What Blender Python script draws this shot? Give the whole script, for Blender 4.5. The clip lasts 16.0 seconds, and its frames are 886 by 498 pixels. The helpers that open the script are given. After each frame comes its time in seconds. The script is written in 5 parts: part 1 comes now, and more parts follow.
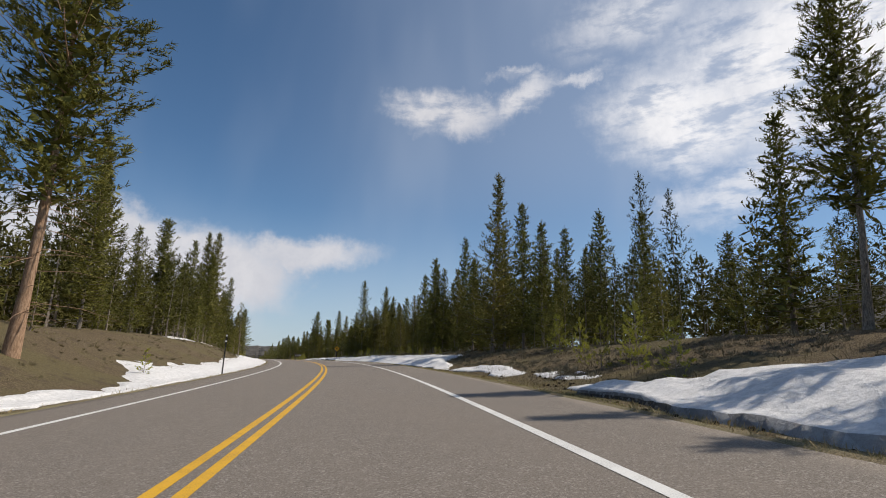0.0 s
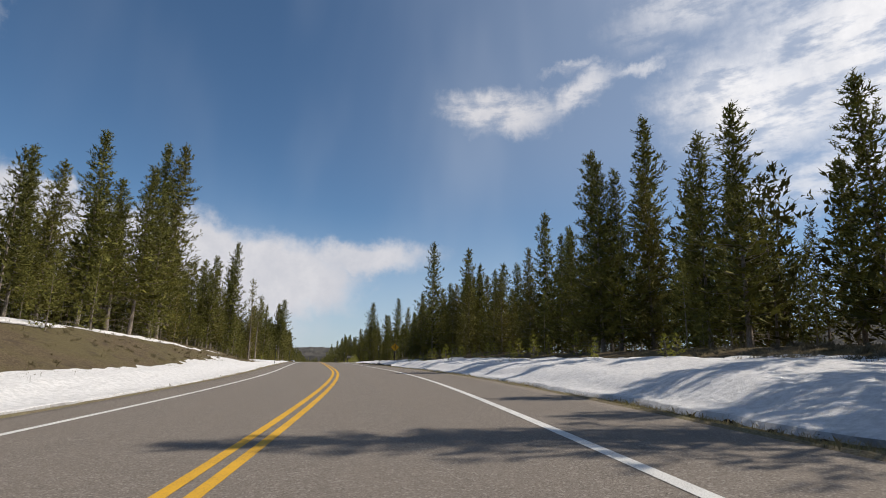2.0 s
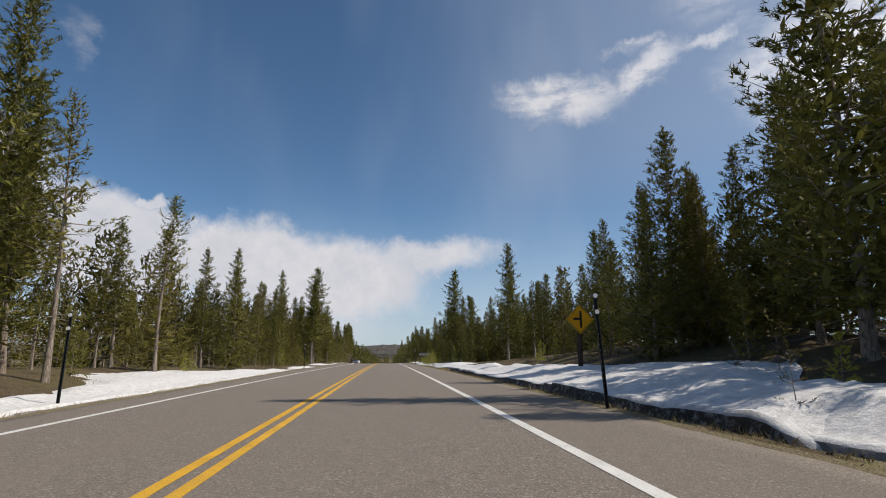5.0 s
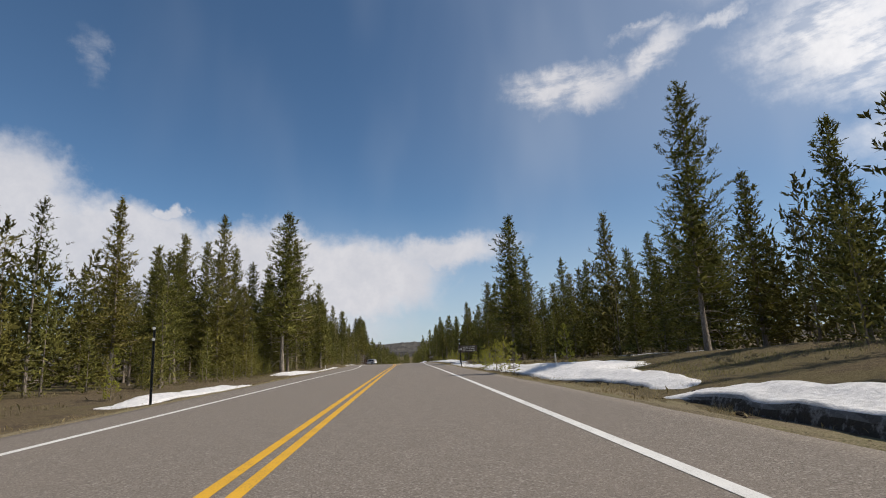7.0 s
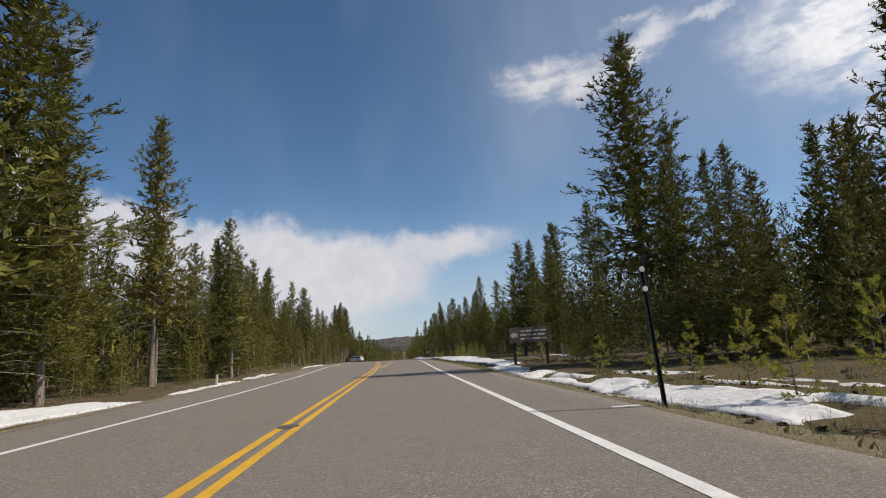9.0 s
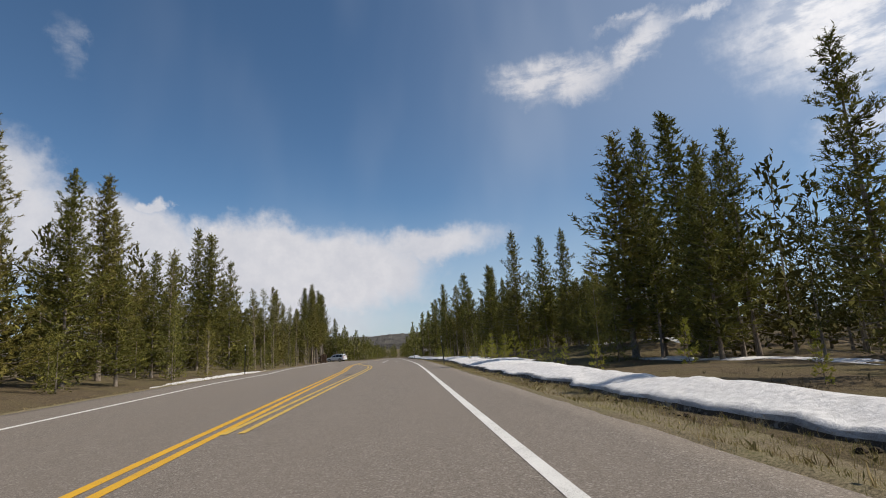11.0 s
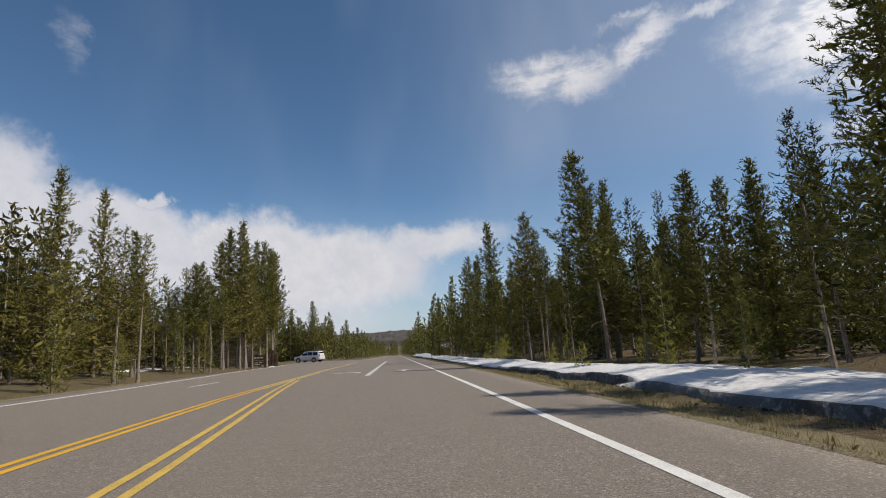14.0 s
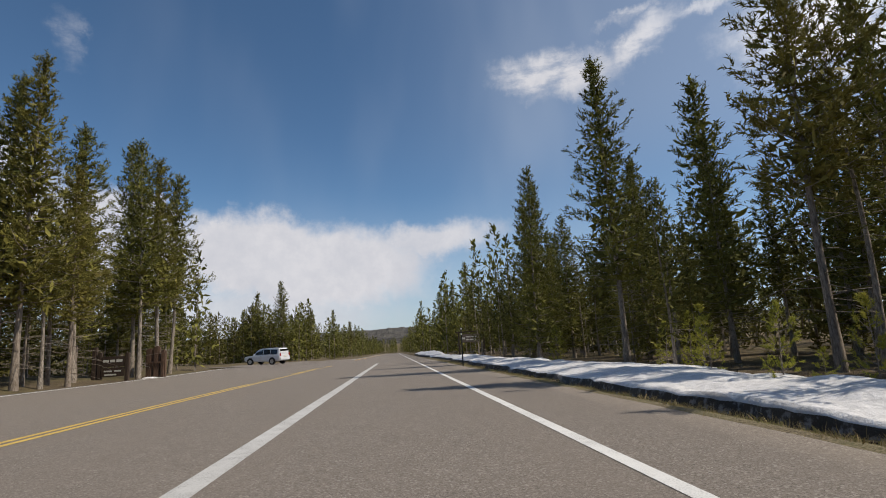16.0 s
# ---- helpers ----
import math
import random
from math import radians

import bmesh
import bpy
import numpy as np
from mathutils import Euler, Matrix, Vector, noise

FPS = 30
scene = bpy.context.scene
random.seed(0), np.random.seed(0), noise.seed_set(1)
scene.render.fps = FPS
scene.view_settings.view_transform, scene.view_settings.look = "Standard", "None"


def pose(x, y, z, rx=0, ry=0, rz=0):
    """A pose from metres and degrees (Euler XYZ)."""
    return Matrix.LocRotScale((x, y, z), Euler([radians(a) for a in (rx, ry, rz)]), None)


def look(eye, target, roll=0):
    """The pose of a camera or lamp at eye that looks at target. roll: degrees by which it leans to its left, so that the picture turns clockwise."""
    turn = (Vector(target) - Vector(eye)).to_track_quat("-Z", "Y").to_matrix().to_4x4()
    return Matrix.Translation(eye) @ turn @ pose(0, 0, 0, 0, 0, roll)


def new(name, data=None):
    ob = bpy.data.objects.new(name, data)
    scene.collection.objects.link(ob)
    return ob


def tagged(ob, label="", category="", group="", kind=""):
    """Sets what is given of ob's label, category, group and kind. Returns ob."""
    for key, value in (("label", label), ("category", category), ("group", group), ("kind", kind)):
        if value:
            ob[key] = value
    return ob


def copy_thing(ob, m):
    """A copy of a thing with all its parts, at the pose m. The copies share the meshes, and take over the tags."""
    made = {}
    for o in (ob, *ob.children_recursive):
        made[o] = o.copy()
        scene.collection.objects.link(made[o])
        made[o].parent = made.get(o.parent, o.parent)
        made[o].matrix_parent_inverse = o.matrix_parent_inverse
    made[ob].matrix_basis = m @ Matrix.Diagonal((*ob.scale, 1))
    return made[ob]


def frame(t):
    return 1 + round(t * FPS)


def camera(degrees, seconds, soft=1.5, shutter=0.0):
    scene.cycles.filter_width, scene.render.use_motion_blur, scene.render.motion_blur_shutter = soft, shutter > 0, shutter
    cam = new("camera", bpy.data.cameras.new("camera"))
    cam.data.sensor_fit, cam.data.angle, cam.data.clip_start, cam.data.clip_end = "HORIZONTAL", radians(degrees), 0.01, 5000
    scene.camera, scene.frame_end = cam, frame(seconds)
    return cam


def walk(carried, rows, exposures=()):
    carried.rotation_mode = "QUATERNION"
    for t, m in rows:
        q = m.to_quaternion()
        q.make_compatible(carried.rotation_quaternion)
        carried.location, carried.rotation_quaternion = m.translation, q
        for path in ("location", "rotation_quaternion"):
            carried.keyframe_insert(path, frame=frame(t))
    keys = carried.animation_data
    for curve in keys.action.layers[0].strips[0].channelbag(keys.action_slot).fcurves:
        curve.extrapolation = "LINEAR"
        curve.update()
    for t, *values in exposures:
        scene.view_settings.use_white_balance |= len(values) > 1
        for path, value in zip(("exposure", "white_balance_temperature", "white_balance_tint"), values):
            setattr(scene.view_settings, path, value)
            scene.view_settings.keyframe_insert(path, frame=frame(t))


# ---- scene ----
cam = camera(82.0, 16.0, soft=1.0)
PATH = [
    (0.0, (-7.836, 48.599, 1.102), (-4.405, 57.773, 3.121), 1.70),
    (0.5, (-5.943, 57.333, 1.094), (-2.770, 66.601, 3.101), 1.47),
    (1.0, (-4.245, 66.053, 1.051), (-1.352, 75.415, 3.047), 1.69),
    (1.5, (-2.744, 74.699, 1.007), (-0.127, 84.137, 3.023), 1.50),
    (2.0, (-1.450, 83.232, 0.949), (0.872, 92.751, 2.949), 1.47),
    (2.5, (-0.477, 91.594, 0.891), (1.569, 101.173, 2.903), 1.29),
    (3.0, (0.260, 99.800, 0.820), (2.007, 109.442, 2.814), 1.17),
    (3.5, (0.797, 107.805, 0.738), (2.323, 117.486, 2.728), 1.02),
    (4.0, (1.274, 115.750, 0.684), (2.600, 125.465, 2.645), 0.65),
    (4.5, (1.548, 123.636, 0.611), (2.757, 133.373, 2.543), 0.28),
    (5.0, (1.695, 131.602, 0.532), (2.751, 141.364, 2.428), -0.22),
    (7.5, (1.441, 171.103, -0.103), (2.240, 180.908, 1.690), -3.02),
    (8.0, (1.444, 178.971, -0.240), (2.298, 188.779, 1.514), -3.25),
    (8.5, (1.544, 186.769, -0.394), (2.443, 196.575, 1.349), -3.29),
    (9.0, (1.697, 194.546, -0.548), (2.624, 204.354, 1.166), -3.45),
    (11.5, (2.643, 233.135, -1.445), (3.687, 242.944, 0.197), -3.16),
    (12.0, (2.593, 240.829, -1.675), (3.636, 250.641, -0.049), -2.83),
    (12.5, (2.572, 248.473, -1.905), (3.607, 258.283, -0.266), -2.68),
    (13.0, (2.524, 256.054, -2.118), (3.532, 265.869, -0.492), -2.96),
    (13.5, (2.471, 263.512, -2.346), (3.490, 273.325, -0.714), -3.13),
    (14.0, (2.368, 270.921, -2.577), (3.361, 280.740, -0.963), -2.94),
    (14.5, (2.317, 278.271, -2.831), (3.310, 288.096, -1.258), -2.83),
    (15.0, (2.377, 285.575, -3.104), (3.382, 295.401, -1.544), -2.90),
    (15.5, (2.550, 292.820, -3.352), (3.555, 302.645, -1.782), -2.99),
    (16.0, (2.637, 300.043, -3.608), (3.646, 309.868, -2.042), -3.15),
]
walk(cam, [(t, look(eye, target, roll)) for t, eye, target, roll in PATH])

# ---------------------------------------------------------------- sky and sun
SUN_AZ, SUN_EL = 103.0, 48.5        # degrees clockwise from the road's straight stretch, and above the horizon
SUN_WAY = Vector((math.sin(radians(SUN_AZ)) * math.cos(radians(SUN_EL)), math.cos(radians(SUN_AZ)) * math.cos(radians(SUN_EL)), math.sin(radians(SUN_EL))))
sun = new("sun", bpy.data.lights.new("sun", "SUN"))
sun.data.energy, sun.data.angle, sun.data.color = 4.2, radians(0.53), (1.0, 0.91, 0.78)
sun.matrix_world = look((60, 60, 80), Vector((60, 60, 80)) - SUN_WAY)
scene.view_settings.exposure = 0.0


class Net:
    """Short hand for node trees."""

    def __init__(self, tree):
        self.tree = tree

    def put(self, kind, ins=(), **sets):
        n = self.tree.nodes.new(kind)
        for key, value in sets.items():
            setattr(n, key, value)
        for key, value in (ins.items() if isinstance(ins, dict) else enumerate(ins)):
            if value is None:
                continue
            if isinstance(value, bpy.types.NodeSocket):
                self.tree.links.new(value, n.inputs[key])
            else:
                n.inputs[key].default_value = value
        return n

    def math(self, op, a, b=None, c=None, clamp=False):
        return self.put("ShaderNodeMath", [a, b, c], operation=op, use_clamp=clamp).outputs[0]

    def noise(self, vec, scale, detail=4.0, rough=0.55, dims="3D"):
        return self.put("ShaderNodeTexNoise", {"Vector": vec, "Scale": scale, "Detail": detail, "Roughness": rough}, noise_dimensions=dims)

    def ramp(self, fac, lo, hi, a=0.0, b=1.0, kind="SMOOTHSTEP"):
        return self.put("ShaderNodeMapRange", {"Value": fac, "From Min": lo, "From Max": hi, "To Min": a, "To Max": b}, interpolation_type=kind).outputs[0]

    def mix(self, fac, a, b):
        n = self.put("ShaderNodeMix", data_type="RGBA")
        for sock, value in ((n.inputs[0], fac), (n.inputs[6], a), (n.inputs[7], b)):
            if isinstance(value, bpy.types.NodeSocket):
                self.tree.links.new(value, sock)
            else:
                sock.default_value = value if isinstance(value, float) else (*value, 1)
        return n.outputs[2]


def build_sky():
    world = bpy.data.worlds.new("sky")
    scene.world = world
    world.use_nodes = True
    world.node_tree.nodes.clear()
    n = Net(world.node_tree)
    way = n.put("ShaderNodeTexCoord").outputs["Generated"]
    parts = n.put("ShaderNodeSeparateXYZ", [way]).outputs
    deg = 180 / math.pi
    az = n.math("MULTIPLY", n.math("ARCTAN2", parts[0], parts[1]), deg)
    el = n.math("MULTIPLY", n.math("ARCSINE", parts[2]), deg)
    flat = n.put("ShaderNodeCombineXYZ", [az, el, 0.0]).outputs[0]
    # two scales of wander for the clouds' outlines
    coarse = n.noise(flat, 0.16, 6.0, 0.62, "2D")
    fine = n.noise(flat, 0.7, 6.0, 0.65, "2D")
    wander = n.put("ShaderNodeVectorMath", [coarse.outputs["Color"], (0.5, 0.5, 0.5)], operation="SUBTRACT").outputs[0]
    wander2 = n.put("ShaderNodeVectorMath", [fine.outputs["Color"], (0.5, 0.5, 0.5)], operation="SUBTRACT").outputs[0]
    w1 = n.put("ShaderNodeVectorMath", [wander, (7.0, 4.5, 0.0)], operation="MULTIPLY").outputs[0]
    w2 = n.put("ShaderNodeVectorMath", [wander2, (2.6, 1.1, 0.0)], operation="MULTIPLY").outputs[0]
    bent = n.put("ShaderNodeVectorMath", [n.put("ShaderNodeVectorMath", [flat, w1]).outputs[0], w2]).outputs[0]
    # cloud bodies: azimuth, elevation, half width, half height, tilt, softness, strength
    bodies = [
        (-8.0, 7.2, 13.0, 5.4, 0.0, 0.5, 1.0),
        (4.5, 10.2, 9.5, 2.4, 4.0, 0.75, 0.95),
        (-14.5, 9.0, 9.0, 4.8, 0.0, 0.45, 1.0),
        (-27.0, 9.5, 10.0, 5.6, -10.0, 0.45, 0.95),
        (-39.0, 13.0, 10.0, 7.0, -14.0, 0.5, 0.95),
        (-58.0, 14.0, 16.0, 9.0, 0.0, 0.6, 0.9),
        (-16.0, 2.5, 17.0, 4.0, 0.0, 0.8, 0.8),
        (-24.0, 14.2, 2.2, 1.0, 10.0, 0.7, 0.9),
        (20.4, 26.6, 7.4, 2.5, -4.0, 0.9, 1.0),
        (29.2, 28.0, 5.2, 2.0, 24.0, 1.0, 0.95),
        (29.0, 30.8, 3.2, 0.8, 8.0, 1.2, 0.7),
        (36.0, 29.6, 4.6, 0.8, 4.0, 1.2, 0.7),
        (-32.0, 27.4, 1.6, 2.2, 30.0, 1.3, 0.35),
        (47.0, 24.0, 10.0, 5.4, -12.0, 0.9, 1.0),
        (60.0, 27.0, 17.0, 10.0, 0.0, 0.9, 1.0),
        (52.0, 17.0, 10.0, 2.8, 14.0, 1.2, 0.75),
        (42.5, 34.5, 9.0, 3.6, 6.0, 1.3, 0.75),
    ]
    wisp = n.noise(n.put("ShaderNodeMapping", {"Vector": flat, "Rotation": (0, 0, radians(-14)), "Scale": (0.35, 1.0, 1)}).outputs[0], 0.55, 6.0, 0.6, "2D").outputs[0]
    cover = None
    for a, e, rx, ry, tilt, soft, strength in bodies:
        local = n.put("ShaderNodeMapping", {"Vector": bent, "Location": (a, e, 0), "Rotation": (0, 0, radians(tilt)), "Scale": (rx, ry, 1)}, vector_type="TEXTURE").outputs[0]
        far = n.put("ShaderNodeVectorMath", [local], operation="LENGTH").outputs["Value"]
        body = n.ramp(far, 1.0 + 0.25 * soft, 1.0 - 0.75 * soft, 0.0, strength)
        if soft > 0.85:
            body = n.math("MULTIPLY", body, n.ramp(wisp, 0.30, 0.58, 0.30, 1.0))
        cover = body if cover is None else n.math("MAXIMUM", cover, body)
    # thin high streaks, thicker towards the horizon and towards the sun
    drawn = n.put("ShaderNodeMapping", {"Vector": flat, "Rotation": (0, 0, radians(-52)), "Scale": (0.030, 0.012, 1)}).outputs[0]
    streak = n.noise(drawn, 2.2, 3.0, 0.5, "2D").outputs[0]
    veil = n.math("MULTIPLY", n.ramp(streak, 0.40, 0.80), n.ramp(az, -30.0, 40.0, 0.05, 0.16))
    veil = n.math("ADD", veil, n.math("MULTIPLY", n.ramp(az, -8.0, 40.0, 0.0, 0.26), n.ramp(el, 6.0, 24.0)))
    low = n.ramp(el, 16.0, -1.0, 0.0, 0.75)
    sky = n.put("ShaderNodeTexSky", sky_type="NISHITA", sun_disc=False, sun_elevation=radians(SUN_EL), sun_rotation=radians(SUN_AZ), altitude=2000.0, air_density=1.0, dust_density=0.15, ozone_density=3.0)
    blue = n.put("ShaderNodeHueSaturation", {"Saturation": 1.0, "Value": 1.0, "Color": sky.outputs[0]}).outputs[0]
    blue = n.put("ShaderNodeVectorMath", [blue, (0.84, 1.0, 1.02)], operation="MULTIPLY").outputs[0]
    blue = n.mix(low, blue, (4.5, 5.2, 6.2))
    blue = n.mix(veil, blue, (6.2, 6.6, 7.4))
    shade = n.math("MULTIPLY", n.ramp(fine.outputs[0], 0.3, 0.7, 0.75, 1.0), n.ramp(coarse.outputs[0], 0.35, 0.6, 0.75, 1.0))
    white = n.mix(n.ramp(az, 20.0, 50.0), n.mix(shade, (4.9, 5.1, 5.8), (6.9, 6.85, 7.2)), n.mix(shade, (6.4, 6.6, 7.2), (9.4, 9.3, 9.5)))
    both = n.mix(cover, blue, white)
    back = n.put("ShaderNodeBackground", {"Color": both, "Strength": 0.1})
    n.put("ShaderNodeOutputWorld", [back.outputs[0]])


build_sky()


# ---------------------------------------------------------------- materials
def material(name, make, rough=0.8, spec=0.3):
    m = bpy.data.materials.new(name)
    m.use_nodes = True
    n = Net(m.node_tree)
    shader = m.node_tree.nodes["Principled BSDF"]
    shader.inputs["Roughness"].default_value = rough
    shader.inputs["Specular IOR Level"].default_value = spec
    where = n.put("ShaderNodeTexCoord").outputs["Object"]
    colour, height, strength, reach = make(n, where)
    if isinstance(colour, bpy.types.NodeSocket):
        m.node_tree.links.new(colour, shader.inputs["Base Color"])
    else:
        shader.inputs["Base Color"].default_value = (*colour, 1)
    if height is not None:
        bump = n.put("ShaderNodeBump", {"Strength": strength, "Distance": reach, "Height": height})
        m.node_tree.links.new(bump.outputs[0], shader.inputs["Normal"])
    return m


def asphalt_look(n, p):
    grit = n.noise(p, 75.0, 3.0, 0.8).outputs[0]
    pebble = n.put("ShaderNodeTexVoronoi", {"Vector": p, "Scale": 62.0}).outputs["Color"]
    tone = n.put("ShaderNodeSeparateColor", [pebble]).outputs[0]
    mid = n.noise(p, 5.0, 4.0, 0.6).outputs[0]
    long = n.put("ShaderNodeMapping", {"Vector": p, "Scale": (0.55, 0.035, 1.0)}).outputs[0]
    wide = n.noise(long, 1.6, 4.0, 0.6).outputs[0]
    c = n.mix(n.ramp(grit, 0.32, 0.68), (0.100, 0.085, 0.072), (0.305, 0.264, 0.225))
    c = n.mix(n.ramp(tone, 0.80, 0.98, 0.0, 0.7), c, (0.40, 0.365, 0.33))
    c = n.mix(n.ramp(tone, 0.14, 0.0, 0.0, 0.55), c, (0.055, 0.048, 0.043))
    c = n.mix(n.ramp(mid, 0.3, 0.7, 0.0, 0.22), c, (0.141, 0.120, 0.102))
    c = n.mix(n.ramp(wide, 0.35, 0.7, 0.0, 0.40), c, (0.215, 0.182, 0.153))
    stain = n.noise(p, 0.9, 5.0, 0.62).outputs[0]
    c = n.mix(n.ramp(stain, 0.66, 0.80, 0.0, 0.22), c, (0.075, 0.067, 0.062))
    for x, y, w, l, much in ((-0.05, 254.9, 0.20, 1.5, 0.6), (0.85, 261.3, 0.42, 0.35, 0.75)):     # oil stains with ragged rims
        off = n.put("ShaderNodeMapping", {"Vector": p, "Scale": (1 / w, 1 / l, 0.0), "Location": (-x / w, -y / l, 0.0)}).outputs[0]
        far = n.put("ShaderNodeVectorMath", [off], operation="LENGTH").outputs["Value"]
        far = n.math("ADD", far, n.math("MULTIPLY", n.math("SUBTRACT", mid, 0.5), 2.2))
        c = n.mix(n.ramp(far, 1.3, 0.5, 0.0, much), c, (0.072, 0.064, 0.058))
    return c, n.math("ADD", grit, n.math("MULTIPLY", tone, 0.5)), 0.6, 0.010


def paint_look(colour, wear):
    def look_of(n, p):
        grit = n.noise(p, 70.0, 3.0, 0.7).outputs[0]
        patch = n.noise(p, 2.3, 5.0, 0.65).outputs[0]
        gone = n.math("MULTIPLY", n.ramp(grit, 0.46, 0.68), n.ramp(patch, 0.35, 0.72, 0.15, wear))
        c = n.mix(n.ramp(patch, 0.3, 0.7, 0.0, 0.35), colour, tuple(v * 0.72 for v in colour))
        return n.mix(gone, c, (0.12, 0.108, 0.10)), grit, 0.4, 0.004
    return look_of


def snow_look(n, p):
    lump = n.noise(p, 1.6, 6.0, 0.6).outputs[0]
    grain = n.noise(p, 38.0, 4.0, 0.7).outputs[0]
    crust = n.noise(p, 7.0, 5.0, 0.65).outputs[0]
    c = n.mix(n.ramp(crust, 0.35, 0.65), (0.62, 0.61, 0.605), (0.80, 0.785, 0.78))
    speck = n.math("MULTIPLY", n.ramp(grain, 0.57, 0.70), n.ramp(lump, 0.40, 0.62))
    c = n.mix(n.math("MULTIPLY", speck, 0.55), c, (0.26, 0.22, 0.17))
    # steep faces go dark brown: dirt, plus the road-side face's shade painted in
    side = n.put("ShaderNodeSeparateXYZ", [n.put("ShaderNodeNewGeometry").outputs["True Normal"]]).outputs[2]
    dirt_and_shade = n.math("MULTIPLY", n.ramp(side, 0.78, 0.40), n.ramp(crust, 0.34, 0.50, 0.65, 1.0))
    c = n.mix(dirt_and_shade, c, (0.055, 0.045, 0.035))
    high = n.math("ADD", n.math("MULTIPLY", crust, 0.7), n.math("MULTIPLY", grain, 0.25))
    return c, high, 0.8, 0.08


def ground_look(n, p):
    big = n.noise(p, 0.16, 5.0, 0.6).outputs[0]
    mid = n.noise(p, 1.4, 5.0, 0.65).outputs[0]
    grain = n.noise(p, 16.0, 5.0, 0.75).outputs[0]
    c = n.mix(n.ramp(grain, 0.3, 0.7), (0.055, 0.040, 0.027), (0.20, 0.155, 0.095))
    c = n.mix(n.ramp(big, 0.42, 0.58, 0.0, 0.55), c, (0.135, 0.117, 0.056))
    c = n.mix(n.ramp(mid, 0.52, 0.70, 0.0, 0.8), c, (0.075, 0.058, 0.045))
    c = n.mix(n.ramp(grain, 0.64, 0.76, 0.0, 0.8), c, (0.26, 0.21, 0.13))
    return c, n.math("ADD", grain, mid), 0.8, 0.07


def gravel_look(n, p):
    grit = n.noise(p, 45.0, 4.0, 0.75).outputs[0]
    mid = n.noise(p, 3.0, 4.0, 0.6).outputs[0]
    c = n.mix(n.ramp(grit, 0.3, 0.7), (0.07, 0.060, 0.048), (0.28, 0.245, 0.20))
    return n.mix(n.ramp(mid, 0.4, 0.7, 0.0, 0.6), c, (0.12, 0.10, 0.06)), grit, 0.8, 0.02


def needle_look(dark, light, dry):
    def look_of(n, p):
        own = n.put("ShaderNodeObjectInfo").outputs["Random"]
        isle = n.put("ShaderNodeNewGeometry").outputs["Random Per Island"]
        patch = n.noise(p, 0.9, 3.0, 0.6).outputs[0]
        c = n.mix(n.ramp(isle, 0.0, 1.0, 0.10, 0.62), dark, light)
        c = n.mix(n.ramp(patch, 0.42, 0.70, 0.0, 0.6), c, light)
        c = n.mix(n.math("MULTIPLY", n.ramp(own, 0.55, 1.0), 0.32), c, dry)
        return c, None, 0, 0
    return look_of


def bark_look(dark, light):
    def look_of(n, p):
        own = n.put("ShaderNodeObjectInfo").outputs["Random"]
        long = n.put("ShaderNodeMapping", {"Vector": p, "Scale": (9.0, 9.0, 1.7)}).outputs[0]
        scale = n.noise(long, 3.0, 5.0, 0.7).outputs[0]
        c = n.mix(n.ramp(scale, 0.3, 0.7), dark, light)
        return n.mix(n.math("MULTIPLY", own, 0.3), c, (0.20, 0.14, 0.095)), scale, 0.9, 0.03
    return look_of


def plain_look(colour, amount=0.15, scale=12.0):
    def look_of(n, p):
        a = n.noise(p, scale, 4.0, 0.6).outputs[0]
        return n.mix(n.ramp(a, 0.3, 0.7), tuple(v * (1 - amount) for v in colour), colour), a, 0.1, 0.002
    return look_of


def wood_look(dark, light):
    def look_of(n, p):
        long = n.put("ShaderNodeMapping", {"Vector": p, "Scale": (14.0, 14.0, 1.2)}).outputs[0]
        a = n.noise(long, 2.0, 5.0, 0.65).outputs[0]
        return n.mix(n.ramp(a, 0.3, 0.7), dark, light), a, 0.4, 0.01
    return look_of


ASPHALT = material("asphalt", asphalt_look, 0.88, 0.25)
YELLOW = material("yellow_paint", paint_look((0.72, 0.40, 0.028), 0.75), 0.7)
YELLOW_OLD = material("worn_yellow_paint", paint_look((0.62, 0.42, 0.09), 1.0), 0.75)
YELLOW_PALE = material("pale_yellow_paint", paint_look((0.70, 0.48, 0.11), 0.8), 0.7)
WHITE = material("white_paint", paint_look((0.74, 0.73, 0.70), 0.6), 0.7)
WHITE_OLD = material("worn_white_paint", paint_look((0.56, 0.55, 0.53), 1.1), 0.75)
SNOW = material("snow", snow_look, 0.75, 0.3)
GROUND = material("forest_floor", ground_look, 0.95, 0.1)
NEEDLES = material("pine_needles", needle_look((0.032, 0.035, 0.010), (0.285, 0.270, 0.058), (0.27, 0.20, 0.055)), 0.7, 0.15)
YOUNG = material("young_needles", needle_look((0.24, 0.25, 0.045), (0.52, 0.50, 0.10), (0.46, 0.39, 0.09)), 0.8, 0.08)
SPRING = material("fresh_needles", needle_look((0.075, 0.082, 0.024), (0.31, 0.29, 0.075), (0.32, 0.25, 0.07)), 0.8, 0.08)
BARK = material("bark", bark_look((0.115, 0.095, 0.077), (0.42, 0.365, 0.305)), 0.9, 0.15)
BARK_RED = material("reddish_bark", bark_look((0.22, 0.13, 0.078), (0.56, 0.37, 0.24)), 0.9, 0.15)
DEAD_WOOD = material("grey_dead_wood", bark_look((0.13, 0.115, 0.10), (0.36, 0.32, 0.28)), 0.9, 0.15)
STRAW = material("dry_grass", needle_look((0.20, 0.155, 0.070), (0.50, 0.40, 0.22), (0.22, 0.21, 0.07)), 0.8, 0.2)
